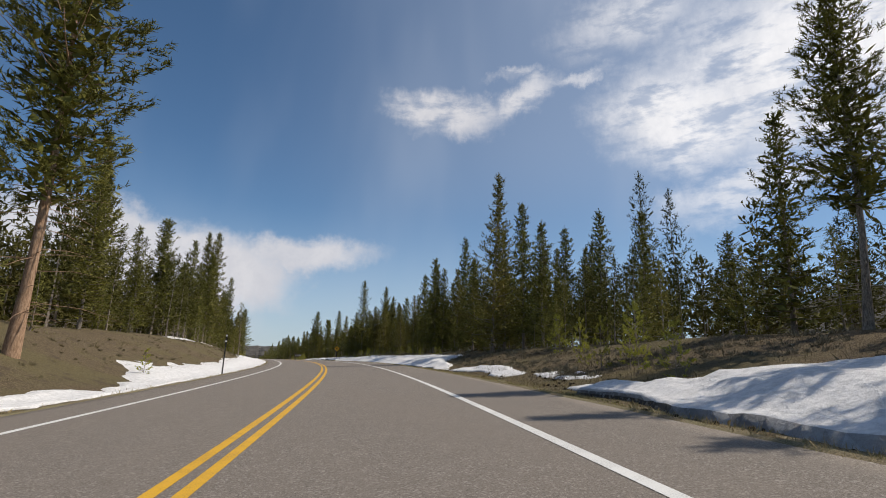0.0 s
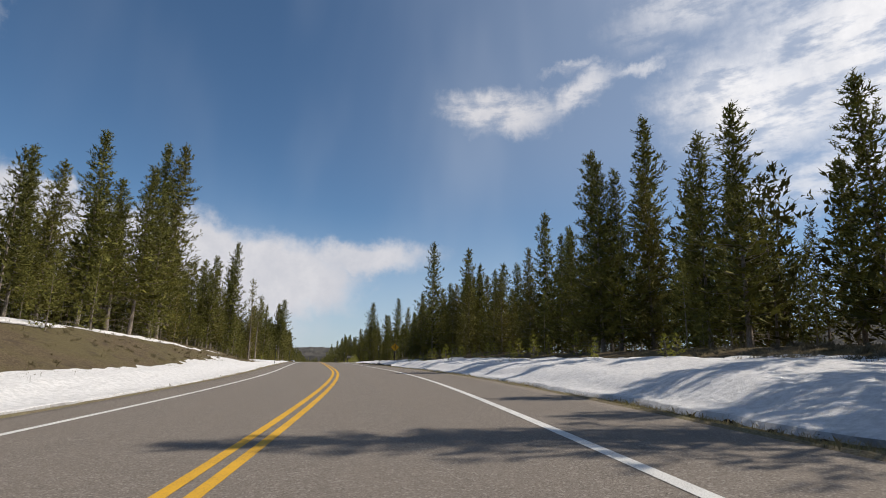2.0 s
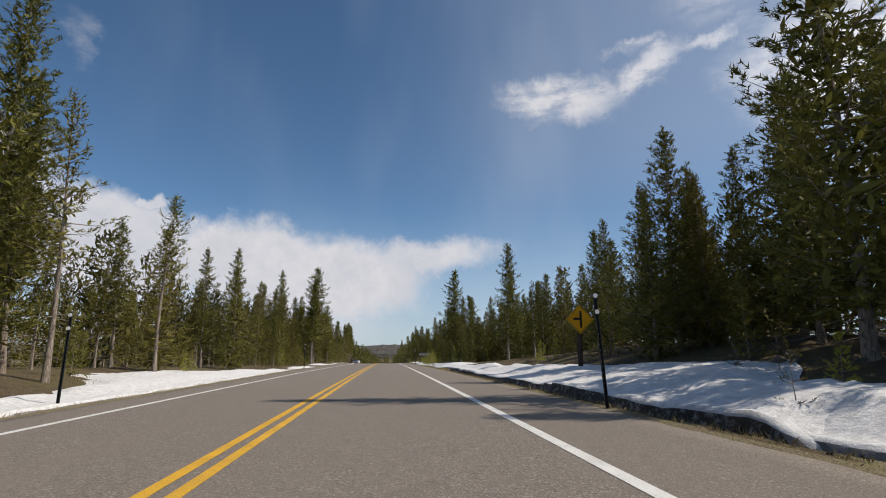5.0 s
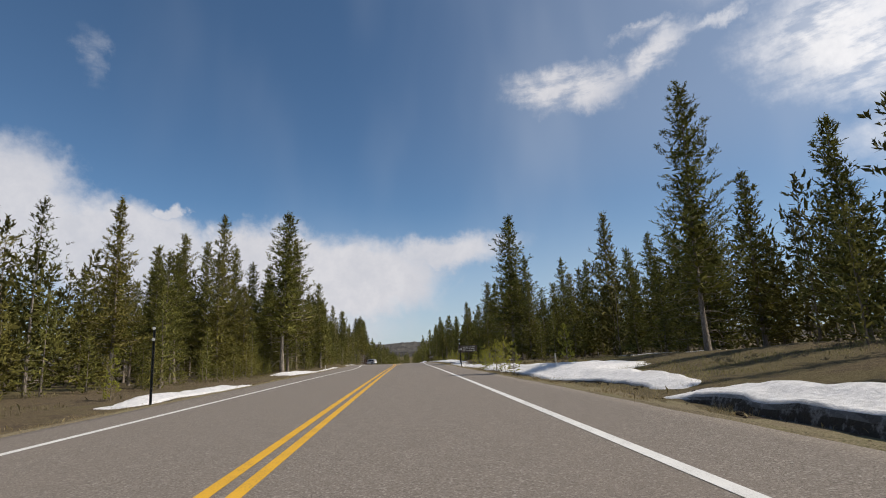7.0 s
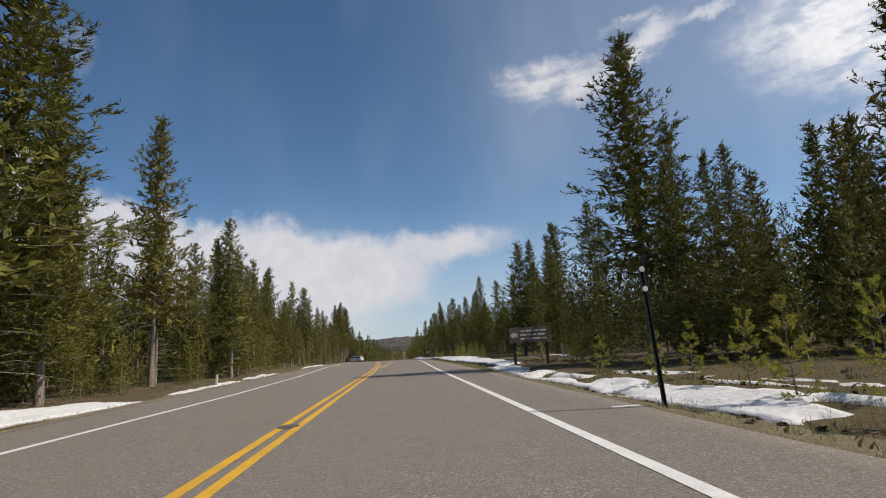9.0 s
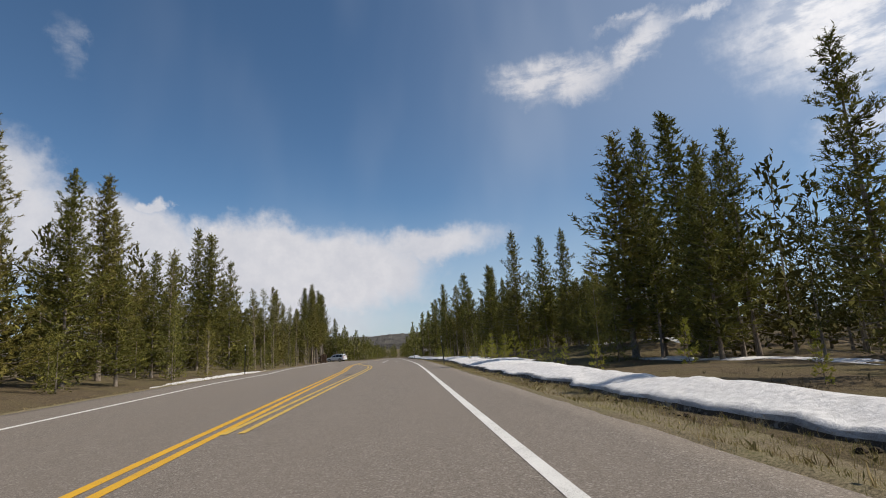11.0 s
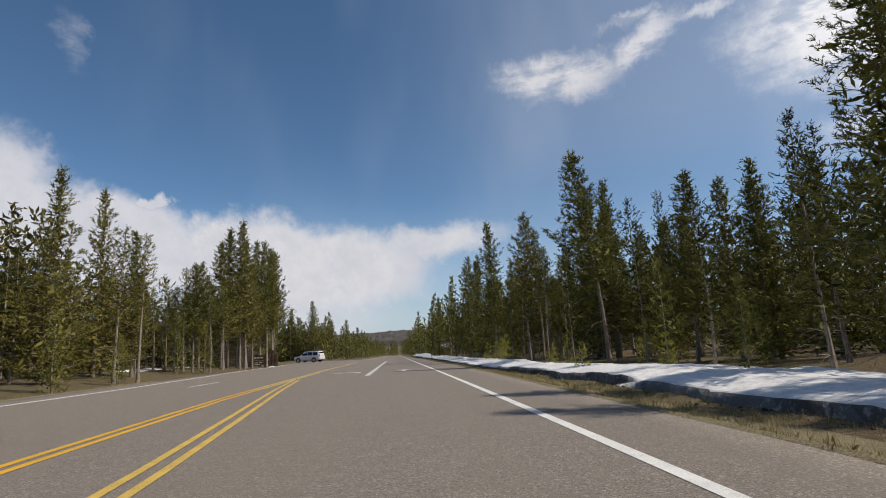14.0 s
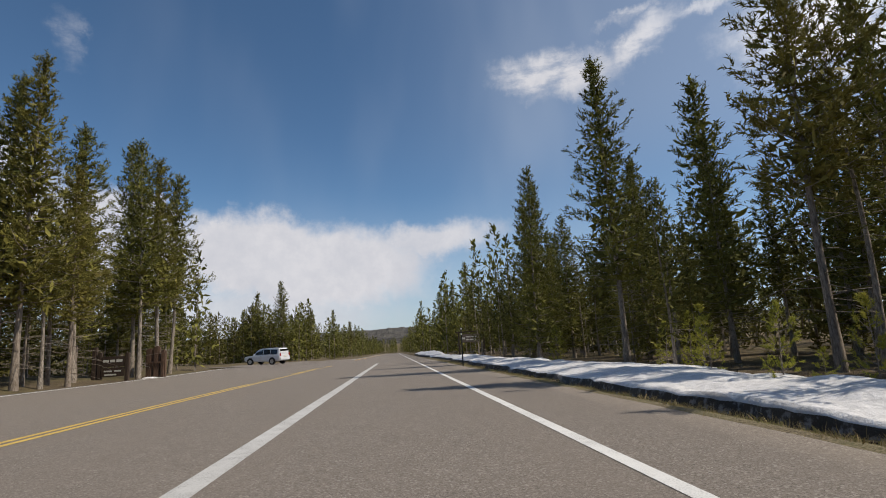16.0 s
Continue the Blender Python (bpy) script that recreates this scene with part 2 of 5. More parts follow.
TURF = material("short_turf", needle_look((0.17, 0.155, 0.055), (0.42, 0.37, 0.17), (0.19, 0.22, 0.06)), 0.8, 0.1)
# same pine needles, with the shade inside the wood put into a darker colour
DARKENED_NEEDLES = material("shade_darkened_needles", needle_look((0.022, 0.025, 0.008), (0.145, 0.140, 0.036), (0.15, 0.12, 0.036)), 0.8, 0.08)
BRUSH = material("dry_brush", needle_look((0.085, 0.072, 0.046), (0.26, 0.21, 0.125), (0.17, 0.16, 0.06)), 0.85, 0.1)
SAGE = material("grey_sage", needle_look((0.10, 0.088, 0.062), (0.27, 0.245, 0.175), (0.22, 0.15, 0.10)), 0.85, 0.1)
SIGN_YELLOW = material("sign_yellow", plain_look((0.85, 0.42, 0.01), 0.08), 0.4, 0.4)
SIGN_BLACK = material("sign_black", plain_look((0.015, 0.014, 0.013), 0.2), 0.5)
STEEL_DARK = material("dark_steel", plain_look((0.028, 0.030, 0.030), 0.3, 20), 0.5, 0.4)
REFLECTOR = material("white_reflector", plain_look((0.8, 0.8, 0.8), 0.05), 0.25, 0.6)
WOOD_DARK = material("dark_stained_wood", wood_look((0.030, 0.020, 0.014), (0.085, 0.058, 0.042)), 0.75)
WOOD_BROWN = material("brown_sign_wood", wood_look((0.105, 0.082, 0.066), (0.165, 0.132, 0.108)), 0.7)
WOOD_WARM = material("warm_log_wood", wood_look((0.06, 0.036, 0.024), (0.15, 0.09, 0.06)), 0.8)
LETTER = material("cream_lettering", plain_look((0.62, 0.60, 0.54), 0.1), 0.6)
CAR_PAINT = material("silver_white_paint", plain_look((0.62, 0.63, 0.65), 0.03, 3), 0.25, 0.5)
GLASS_DARK = material("tinted_glass", plain_look((0.012, 0.013, 0.015), 0.1), 0.06, 0.6)
RUBBER = material("black_rubber", plain_look((0.018, 0.018, 0.018), 0.2), 0.85, 0.2)
CHROME = material("alloy", plain_look((0.42, 0.42, 0.43), 0.1), 0.3, 0.5)
CHROME.node_tree.nodes["Principled BSDF"].inputs["Metallic"].default_value = 0.8
RED_LENS = material("red_lens", plain_look((0.35, 0.012, 0.010), 0.1), 0.2, 0.5)
CLEAR_LENS = material("clear_lens", plain_look((0.75, 0.75, 0.75), 0.05), 0.1, 0.6)
for leafy in (NEEDLES, YOUNG, SPRING, STRAW, TURF, DARKENED_NEEDLES):
    shader = leafy.node_tree.nodes["Principled BSDF"]
    colour = shader.inputs["Base Color"].links[0].from_socket
    net = Net(leafy.node_tree)
    thin = net.put("ShaderNodeBsdfTranslucent", {"Color": colour})
    blend = net.put("ShaderNodeMixShader", [0.40 if leafy is YOUNG else 0.10 if leafy in (NEEDLES, DARKENED_NEEDLES) else 0.20, shader.outputs[0], thin.outputs[0]])
    leafy.node_tree.links.new(blend.outputs[0], leafy.node_tree.nodes["Material Output"].inputs[0])


# ---------------------------------------------------------------- the lie of the land
def curve_of(pairs):
    ys, vs = zip(*pairs)
    return lambda y: np.interp(y, ys, vs)


def centre(y):
    """The road's middle line: bends left up to y = 122, then runs straight."""
    d = np.maximum(122.16 - np.asarray(y, float), 0)
    e = np.minimum(d, 95)
    slope = 2 * 2.142e-3 * e - 3 * 5.81e-6 * e ** 2
    return -2.142e-3 * e ** 2 + 5.81e-6 * e ** 3 - slope * np.minimum(d - e, 250)


def fall(y):
    """Height along the road: level at first, then more and more downhill."""
    y = np.asarray(y, float)
    a, b = 0.0011, -0.0365
    u = np.clip(y, 40, 300) - 40
    z = a * u + (b - a) * u ** 2 / 520 + a * np.minimum(y - 40, 0) * (y > -300)
    u2 = np.clip(y, 300, 640) - 300
    z = z + b * u2
    u3 = np.clip(y, 640, 1300) - 640
    return z + b * u3 * (1 - u3 / 1320)


bank = curve_of([(48, 3.05), (66, 2.86), (83, 2.56), (100, 2.24), (108, 1.82), (116, 1.3), (124, 0.88), (132, 0.65), (165, 0.0)])
rise_right = curve_of([(40, 1.3), (60, 1.3), (75, 1.1), (90, 1.05), (113, 1.05), (135, 1.5), (160, 1.4), (182, 0.6), (200, 0.2), (230, -0.1), (300, -0.15), (340, 0.0)])
rise_left = curve_of([(40, 2.6), (105, 2.6), (125, 2.2), (141, 1.7), (149, 0.8), (160, 0.45), (180, 0.15), (220, 0.15), (250, 0.35), (330, 0.5), (356, 0.2)])
edge_right = curve_of([(40, 5.9), (150, 5.7), (200, 5.3), (245, 5.65), (306, 6.5), (420, 6.2)])
edge_left = curve_of([(40, -5.4), (150, -5.0), (185, -5.3), (205, -5.8), (225, -6.8), (245, -7.5), (257, -7.95), (267, -8.1), (280, -9.0), (306, -10.5), (320, -11.2), (328, -11.4), (345, -13.0), (356, -13.5), (385, -10.0), (420, -6.0)])
camber = curve_of([(222, 0.0), (250, 0.04), (395, 0.04), (425, 0.0)])      # the widened left side slopes up


def smooth(u):
    u = np.clip(u, 0, 1)
    return u * u * (3 - 2 * u)


def paved(o, y):
    return fall(y) + np.tan(np.radians(bank(y))) * np.clip(o, -12, 24) + camber(y) * np.clip(-3.7 - np.asarray(o, float), 0, 10)


def land(o, y):
    """Ground height o metres beside the road's middle line."""
    o, y = np.asarray(o, float), np.asarray(y, float)
    er, el = edge_right(y), edge_left(y)
    z = paved(o, y)
    z = z + rise_right(y) * smooth((o - er - 0.8) / 9.0) + rise_left(y) * smooth((el - 0.6 - o) / 8.5)
    z = z - 0.10 * smooth((o - er) / 0.5) * smooth((er + 2.6 - o) / 1.6)
    z = z - 0.06 * smooth((el - o) / 0.5) * smooth((o - el + 2.2) / 1.4)
    z = z + 0.95 * smooth((o - 12.5) / 8.0) * smooth((y - 252) / 9.0) * smooth((290 - y) / 9.0)     # the clearing rises
    return z + 0.012 * np.clip(np.abs(o) - 24, 0, 60)


def at(o, y, up=0.0):
    return Vector((float(centre(y) + o), float(y), float(land(o, y)) + up))


def mesh_from(name, verts, faces, mats, smooth_faces=False, picks=None):
    me = bpy.data.meshes.new(name)
    me.from_pydata([tuple(v) for v in np.asarray(verts).tolist()] if not isinstance(verts, list) else verts, [], faces if isinstance(faces, list) else faces.tolist())
    for m in mats:
        me.materials.append(m)
    if picks is not None:
        me.polygons.foreach_set("material_index", picks)
    if smooth_faces:
        me.polygons.foreach_set("use_smooth", [True] * len(me.polygons))
    me.update()
    return me


def grid_faces(rows, cols):
    i = np.arange(rows - 1)[:, None] * cols + np.arange(cols - 1)[None, :]
    return np.stack([i, i + 1, i + cols + 1, i + cols], -1).reshape(-1, 4)


def rough(x, y, scale, seed=0.0):
    return np.array([noise.noise(Vector((a * scale, b * scale, seed))) for a, b in zip(np.ravel(x), np.ravel(y))]).reshape(np.shape(x))


def build_ground():
    ys = np.concatenate([[-1500, -700, -300, -120, -40, 0, 20], np.arange(32, 430, 1.6), np.arange(432, 700, 12), [720, 800, 900, 1050, 1200, 1300, 1500, 2000, 2800, 4400]])
    os = np.concatenate([[-3000, -1500, -700, -300, -150, -90, -60, -45, -36, -30], np.arange(-26, -4.6, 0.7), [-3, 0, 3], np.arange(4.8, 24, 0.6), [27, 32, 38, 46, 60, 90, 150, 300, 700, 1500, 3000]])
    O, Y = np.meshgrid(os, ys)
    Z = land(O, Y)
    off_road = smooth((O - edge_right(Y) + 0.1) / 0.5) + smooth((edge_left(Y) + 0.1 - O) / 0.5)
    Z = Z - 0.07 * (1 - np.clip(off_road, 0, 1))
    near = np.abs(O) < 60
    lumps = 0.22 * rough(O, Y, 0.13) + 0.10 * rough(O, Y, 0.55, 4.0)
    Z = Z + lumps * np.clip(off_road, 0, 1) * smooth((np.abs(O) - 6) / 5) * near
    X = centre(Y) + O
    me = mesh_from("ground", np.stack([X, Y, Z], -1).reshape(-1, 3), grid_faces(len(ys), len(os)), [GROUND], True)
    tagged(new("ground", me), "brown forest floor with dry grass and needle litter", kind="structure")


build_ground()


def strip(name, parent, mat, left, right, y0, y1, lift, step=1.0, cols=2, label=""):
    """A ribbon along the road between two side distances that may vary along it."""
    ys = np.linspace(y0, y1, max(2, int((y1 - y0) / step) + 1))
    u = np.linspace(0, 1, cols)[None, :]
    L = np.array([left(y) for y in ys])[:, None]
    R = np.array([right(y) for y in ys])[:, None]
    O = L + (R - L) * u
    Y = np.repeat(ys[:, None], cols, 1)
    V = np.stack([centre(Y) + O, Y, paved(O, Y) + lift], -1).reshape(-1, 3)
    me = mesh_from(name, V, grid_faces(len(ys), cols), [mat])
    ob = new(name, me)
    ob.parent = parent
    if label:
        tagged(ob, label)
    return ob


def build_road():
    ys = np.concatenate([np.arange(-20, 440, 1.5), np.arange(440, 660, 6.0)])
    u = np.linspace(0, 1, 25)[None, :]
    ragged_l = np.array([edge_left(y) + 0.10 * noise.noise(Vector((0, y * 0.7, 1))) for y in ys])[:, None]
    ragged_r = np.array([edge_right(y) + 0.10 * noise.noise(Vector((5, y * 0.7, 1))) for y in ys])[:, None]
    O = ragged_l + (ragged_r - ragged_l) * u
    Y = np.repeat(ys[:, None], 25, 1)
    Z = paved(O, Y)
    skirt = np.concatenate([np.stack([centre(Y[:, :1]) + O[:, :1] - 0.06, Y[:, :1], Z[:, :1] - 0.14], -1), np.stack([centre(Y) + O, Y, Z], -1), np.stack([centre(Y[:, -1:]) + O[:, -1:] + 0.06, Y[:, -1:], Z[:, -1:] - 0.14], -1)], 1)
    me = mesh_from("road", skirt.reshape(-1, 3), grid_faces(len(ys), 27), [ASPHALT], True)
    road = tagged(new("road", me), "grey weathered asphalt road with painted lines", kind="structure")
    # side road that leaves through the trees
    yy = np.linspace(357, 380, 12)
    oo = np.linspace(-75, -8.5, 14)
    O, Y = np.meshgrid(oo, yy)
    flare = (Y - 368.5) * 0.9 * smooth((O + 20) / 11)
    V = np.stack([centre(Y) + O, Y + flare * 0.5, paved(O, Y + flare * 0.5) + 0.03 + 0.04 * (O < -16)], -1).reshape(-1, 3)
    side = new("side_road", mesh_from("side_road", V, grid_faces(12, 14), [ASPHALT], True))
    side.parent = road

    shift = lambda y: 0.846 * float(smooth((y - 214.5) / 64.0))
    right_line = lambda y: 3.66 + shift(y)
    left_line = curve_of([(0, -3.66), (212, -3.66), (226, -4.3), (240, -5.3), (252, -6.15), (263, -6.4), (280, -8.0), (293, -8.4), (320, -10.75), (332, -11.2), (345, -12.6), (352, -13.2)])
    outer = curve_of([(0, 0), (226, 0), (234, -0.22), (250, -0.62), (262, -1.0), (274, -1.75), (286, -2.5), (300, -2.85), (315, -3.35), (340, -3.7), (600, -3.7)])
    inner = curve_of([(0, 0), (226, 0), (234, 0.16), (246, 0.36), (255, 0.52), (265, 0.58), (271, 0.4), (276, 0.0), (281, -0.6), (289, -1.6), (296, -2.35), (300, -2.6)])
    half = 0.075
    strip("edge_line", road, WHITE, lambda y: right_line(y) - half, lambda y: right_line(y) + half, -20, 640, 0.005, label="white painted edge line")
    strip("edge_line", road, WHITE, lambda y: left_line(y) - half, lambda y: left_line(y) + half, -20, 352, 0.005, label="white painted edge line")
    strip("edge_line", road, WHITE, lambda y: -5.2 - half, lambda y: -5.2 + half, 396, 640, 0.005, label="white painted edge line")
    for gap in (-0.13, 0.13):
        strip("centre_line", road, YELLOW, lambda y: outer(y) + gap - 0.065, lambda y: outer(y) + gap + 0.065, -20, 290, 0.005, label="yellow painted centre line")
        strip("centre_line", road, YELLOW_PALE, lambda y: outer(y) + gap - 0.065, lambda y: outer(y) + gap + 0.065, 290, 352, 0.005, label="pale yellow painted centre line")
        strip("centre_line", road, YELLOW, lambda y: outer(y) + gap - 0.065, lambda y: outer(y) + gap + 0.065, 384, 640, 0.005, label="yellow painted centre line")
        strip("centre_line", road, YELLOW_OLD, lambda y: inner(y) + gap - 0.055, lambda y: inner(y) + gap + 0.055, 233.5, 296.5, 0.009, label="worn yellow line round a painted island")
    strip("lane_line", road, WHITE_OLD, lambda y: 0.79, lambda y: 1.05, 296.9, 350, 0.005, label="broad white line beside the turn lane")
    strip("lane_line", road, WHITE, lambda y: -6.15, lambda y: -6.05, 293.2, 297.0, 0.005, label="short thin white lane line")

    for o, y in ((5.05, 202.2), (5.55, 264.1)):
        strip("edge_mark", road, WHITE, lambda y: o - 0.22, lambda y: o + 0.22, y, y + 0.12, 0.005, label="short white paint mark at the asphalt edge")

    def flat(name, pts, label):
        V = [(float(centre(y)) + o, y, float(paved(o, y)) + 0.006) for o, y in pts]
        ob = new(name, mesh_from(name, V, [list(range(len(V)))], [WHITE_OLD]))
        ob.parent = road
        tagged(ob, label)

    flat("straight_arrow", [(2.66, 300.9), (2.94, 300.9), (2.92, 302.35), (3.3, 302.2), (2.8, 303.7), (2.3, 302.2), (2.68, 302.35)], "worn white straight-ahead arrow")
    flat("turn_arrow", [(0.0, 301.8), (0.28, 301.8), (0.24, 302.9), (-0.1, 303.55), (-1.05, 303.95), (-1.05, 304.35), (-1.8, 303.85), (-1.05, 303.3), (-1.05, 303.6), (-0.3, 303.2), (-0.04, 302.7)], "worn white left-turn arrow")
    # dark patches and sealed cracks in the asphalt
    for o, y, w, l, seed in ((-0.05, 202.8, 0.16, 0.25, 4),):
        pts = []
        for k in range(14):
            a = 2 * math.pi * k / 14
            r = 1 + 0.35 * noise.noise(Vector((math.cos(a) * 1.5, math.sin(a) * 1.5, seed)))
            pts.append((o + w * r * math.cos(a), y + l * r * math.sin(a)))
        V = [(float(centre(b)) + a, b, float(paved(a, b)) + 0.010) for a, b in pts]
        ob = new("tar_patch", mesh_from("tar_patch", V, [list(range(14))], [TAR]))
        ob.parent = road
    for y in (67.0, 118.0, 152.5, 203.5, 311.0, 322.0):
        pts, other = [], []
        w = 0.008
        o0, o1 = random.uniform(-4.5, 1.0), float(edge_right(y)) - 0.1
        for k in range(14):
            o = o0 + (o1 - o0) * k / 13
            yy = y + 0.22 * noise.noise(Vector((o * 0.8, y, 7)))
            pts.append((float(centre(yy)) + o, yy - w, float(paved(o, yy)) + 0.0035))
            other.append((float(centre(yy)) + o, yy + w, float(paved(o, yy)) + 0.0035))
        V = pts + other
        F = [(k, k + 1, 15 + k, 14 + k) for k in range(13)]
        ob = new("crack", mesh_from("crack", V, F, [TAR]))
        ob.parent = road


TAR = material("tar", plain_look((0.135, 0.119, 0.105), 0.35, 9.0), 0.85)
build_road()


def build_shoulder(side, edge, wide, y0, y1, seed):
    """A strip of gravel and old straw between the asphalt and the bank."""
    ys = np.arange(y0, y1, 0.6)
    u = np.array([0.0, 0.09, 0.2, 0.4, 0.6, 0.8, 1.0])
    V = []
    for y in ys:
        a = float(edge(y)) - side * 0.22
        b = a + side * (0.22 + wide) * (0.85 + 0.45 * noise.noise(Vector((seed, y * 0.4, 2))) + 0.22 * noise.noise(Vector((seed, y * 1.7, 5))))
        for w in u:
            o = a + (b - a) * w
            lift = -0.03 if w < 0.01 else -0.012 if w < 0.1 else 0.035 * (1 - w) + 0.02 * noise.noise(Vector((o * 3, y * 3, seed)))
            V.append((float(centre(y)) + o, y, float(land(o, y) if w > 0.15 else paved(o, y)) + lift))
    me = mesh_from("shoulder", V, grid_faces(len(ys), 7), [STRAWY], True)
    tagged(new("shoulder", me), "tan gravel shoulder with old straw beside the asphalt", kind="structure")


STRAWY = material("straw_gravel", lambda n, p: (n.mix(n.ramp(n.noise(p, 38.0, 4.0, 0.75).outputs[0], 0.3, 0.7), n.mix(n.ramp(n.noise(p, 1.1, 4.0, 0.6).outputs[0], 0.4, 0.62), (0.085, 0.068, 0.045), (0.105, 0.102, 0.045)), (0.29, 0.24, 0.155)), n.noise(p, 30.0, 4.0, 0.7).outputs[0], 0.8, 0.03), 0.95, 0.1)
build_shoulder(1, edge_right, 1.15, 30, 372, 3.0)
build_shoulder(-1, edge_left, 0.6, 30, 300, 6.0)


fronts = []                                 # where the drifts beside the right lane begin


def build_snow(name, side, table, thick, label, seed, holes=0.5, lip=0.5):
    """A drift: rows of (y, near edge, far edge); edges wander, the road side is steep."""
    ys_t, near_t, far_t = zip(*table)
    ys = np.arange(ys_t[0], ys_t[-1] + 0.01, 0.3)
    cols = 22
    u = np.linspace(0, 1, cols)
    u = np.where(u < 0.35, u * 0.45, 0.1575 + (u - 0.35) / 0.65 * 0.8425)
    V = []
    for y in ys:
        a = np.interp(y, ys_t, near_t) + 0.30 * noise.noise(Vector((seed, y * 0.5, 0))) + 0.14 * noise.noise(Vector((seed, y * 1.9, 3))) + 0.09 * noise.noise(Vector((seed, y * 4.7, 8)))
        b = np.interp(y, ys_t, far_t) + 0.35 * noise.noise(Vector((seed + 9, y * 0.4, 0))) + 0.30 * noise.noise(Vector((seed + 9, y * 1.1, 3)))
        if (b - a) * side < 0.05:
            b = a + 0.05 * side
        wide = abs(b - a)
        if side > 0 and a < 9.0 and name == "snow_bank":
            fronts.append((a, y))
        end = min(1.0, (y - ys_t[0]) / 2.0, (ys_t[-1] - y) / 2.0)
        for w in u:
            o = a + (b - a) * w
            lump = 0.85 + 0.28 * noise.noise(Vector((o * 0.4, y * 0.3, seed))) + 0.18 * noise.noise(Vector((o * 1.7, y * 1.5, seed))) + 0.10 * noise.noise(Vector((o * 4.0, y * 3.2, seed)))
            front = float(smooth(w * wide / 0.16)) ** 0.35 * (lip + (1 - lip) * float(smooth(w * wide / 1.8)))
            back = float(smooth((1 - w) / 0.45)) * (1.0 - 0.25 * w)
            bare = max(0.0, 0.55 * noise.noise(Vector((o * 0.55, y * 0.28, seed + 40))) + 0.60 * noise.noise(Vector((o * 1.5, y * 0.9, seed + 43))) - 0.05) * (0.25 + w) * holes
            h = thick * lump * front * back * min(1.0, wide / 1.6) * max(0.0, end) - bare - 0.05 * (1 - min(front, back) * max(0.0, end))
            V.append((float(centre(y)) + o, y, float(land(o, y)) + h + 0.015))
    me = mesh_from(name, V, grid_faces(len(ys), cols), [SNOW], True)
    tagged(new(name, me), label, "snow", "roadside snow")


SNOW_RIGHT = "old snow bank with a dirty, shade-darkened steep edge along the road"
THIN = "thin melting snow patch among dry brush"
build_snow("snow_bank", 1, [(47, 6.6, 15.0), (53, 6.6, 14.0), (55, 6.6, 12.0), (56.7, 6.75, 9.2), (58.5, 6.85, 8.2), (60.5, 7.0, 7.8), (62, 7.2, 7.6)], 0.44, SNOW_RIGHT, 1.0)
build_snow("snow_bank", 1, [(61, 7.6, 9.3), (63, 7.8, 9.2), (64.5, 8.1, 8.9), (66.5, 8.3, 9.0)], 0.18, THIN, 2.0, 0.6)
build_snow("snow_bank", 1, [(66.5, 7.2, 8.4), (70, 7.4, 9.0), (72, 7.3, 9.1), (74.5, 7.0, 8.8), (76.5, 6.8, 8.0), (77.5, 6.85, 7.6)], 0.24, THIN, 3.5, 0.4)
build_snow("snow_bank", 1, [(76.5, 6.9, 7.8), (79, 6.85, 8.2), (82, 6.8, 8.6), (85, 6.7, 9.2), (87.5, 6.6, 10.4), (89.5, 6.55, 12.4), (96, 6.35, 13.0), (106, 6.35, 13.0), (118, 6.6, 13.0), (124, 6.75, 12.4), (129, 6.85, 12.8), (132, 6.8, 10.2), (138, 6.6, 9.6), (141, 6.3, 9.8)], 0.46, SNOW_RIGHT, 3.0, 0.35, 0.34)
build_snow("snow_bank", 1, [(136.5, 6.7, 9.8), (141, 6.15, 10.0), (143.5, 6.05, 11.6), (148, 5.95, 11.0), (155, 6.05, 10.2), (168, 6.4, 8.6), (174, 6.6, 8.0)], 0.50, SNOW_RIGHT, 3.2, 0.25, 0.66)
build_snow("snow_bank", 1, [(173, 7.3, 8.2), (178, 7.0, 8.7), (181, 6.45, 9.2), (182.5, 6.4, 11.0), (184.5, 6.4, 11.4), (187, 6.5, 9.6), (190, 6.45, 9.2), (192, 6.4, 9.0)], 0.32, SNOW_RIGHT, 4.0, 0.25, 0.45)
build_snow("snow_bank", 1, [(191, 6.4, 9.2), (196, 6.2, 9.2), (199, 6.3, 8.6), (202, 6.0, 8.2), (205, 5.75, 7.8), (211, 5.7, 7.6), (218, 5.9, 7.5), (224, 6.3, 8.0)], 0.19, SNOW_RIGHT, 4.5, 2.0)
build_snow("snow_bank", 1, [(198, 8.6, 9.4), (202, 8.3, 9.6), (208, 8.2, 9.4), (212, 8.4, 9.0)], 0.14, THIN, 4.7, 0.8)
build_snow("snow_bank", 1, [(222, 6.9, 8.6), (232, 6.9, 9.0), (239, 6.85, 9.2), (242, 6.8, 9.4), (247, 6.75, 10.6), (256, 6.75, 11.8), (260, 6.9, 13.6), (263, 7.1, 10.0), (269, 7.4, 11.0), (273, 7.6, 11.6), (279, 7.65, 13.6), (284, 7.7, 14.4)], 0.34, SNOW_RIGHT, 5.0, 0.2, 0.64)
build_snow("snow_bank", 1, [(281.5, 7.75, 13.9), (286, 7.75, 14.6), (290, 7.7, 11.2), (292, 7.7, 9.8), (297, 7.3, 10.0), (301, 7.1, 11.7), (303, 7.0, 10.2), (310, 7.0, 10.8), (314, 7.1, 13.0), (317, 7.2, 11.4), (335, 7.5, 11.0), (352, 7.8, 12.0), (372, 7.6, 11.0)], 0.37, SNOW_RIGHT, 5.5, 0.2, 0.72)
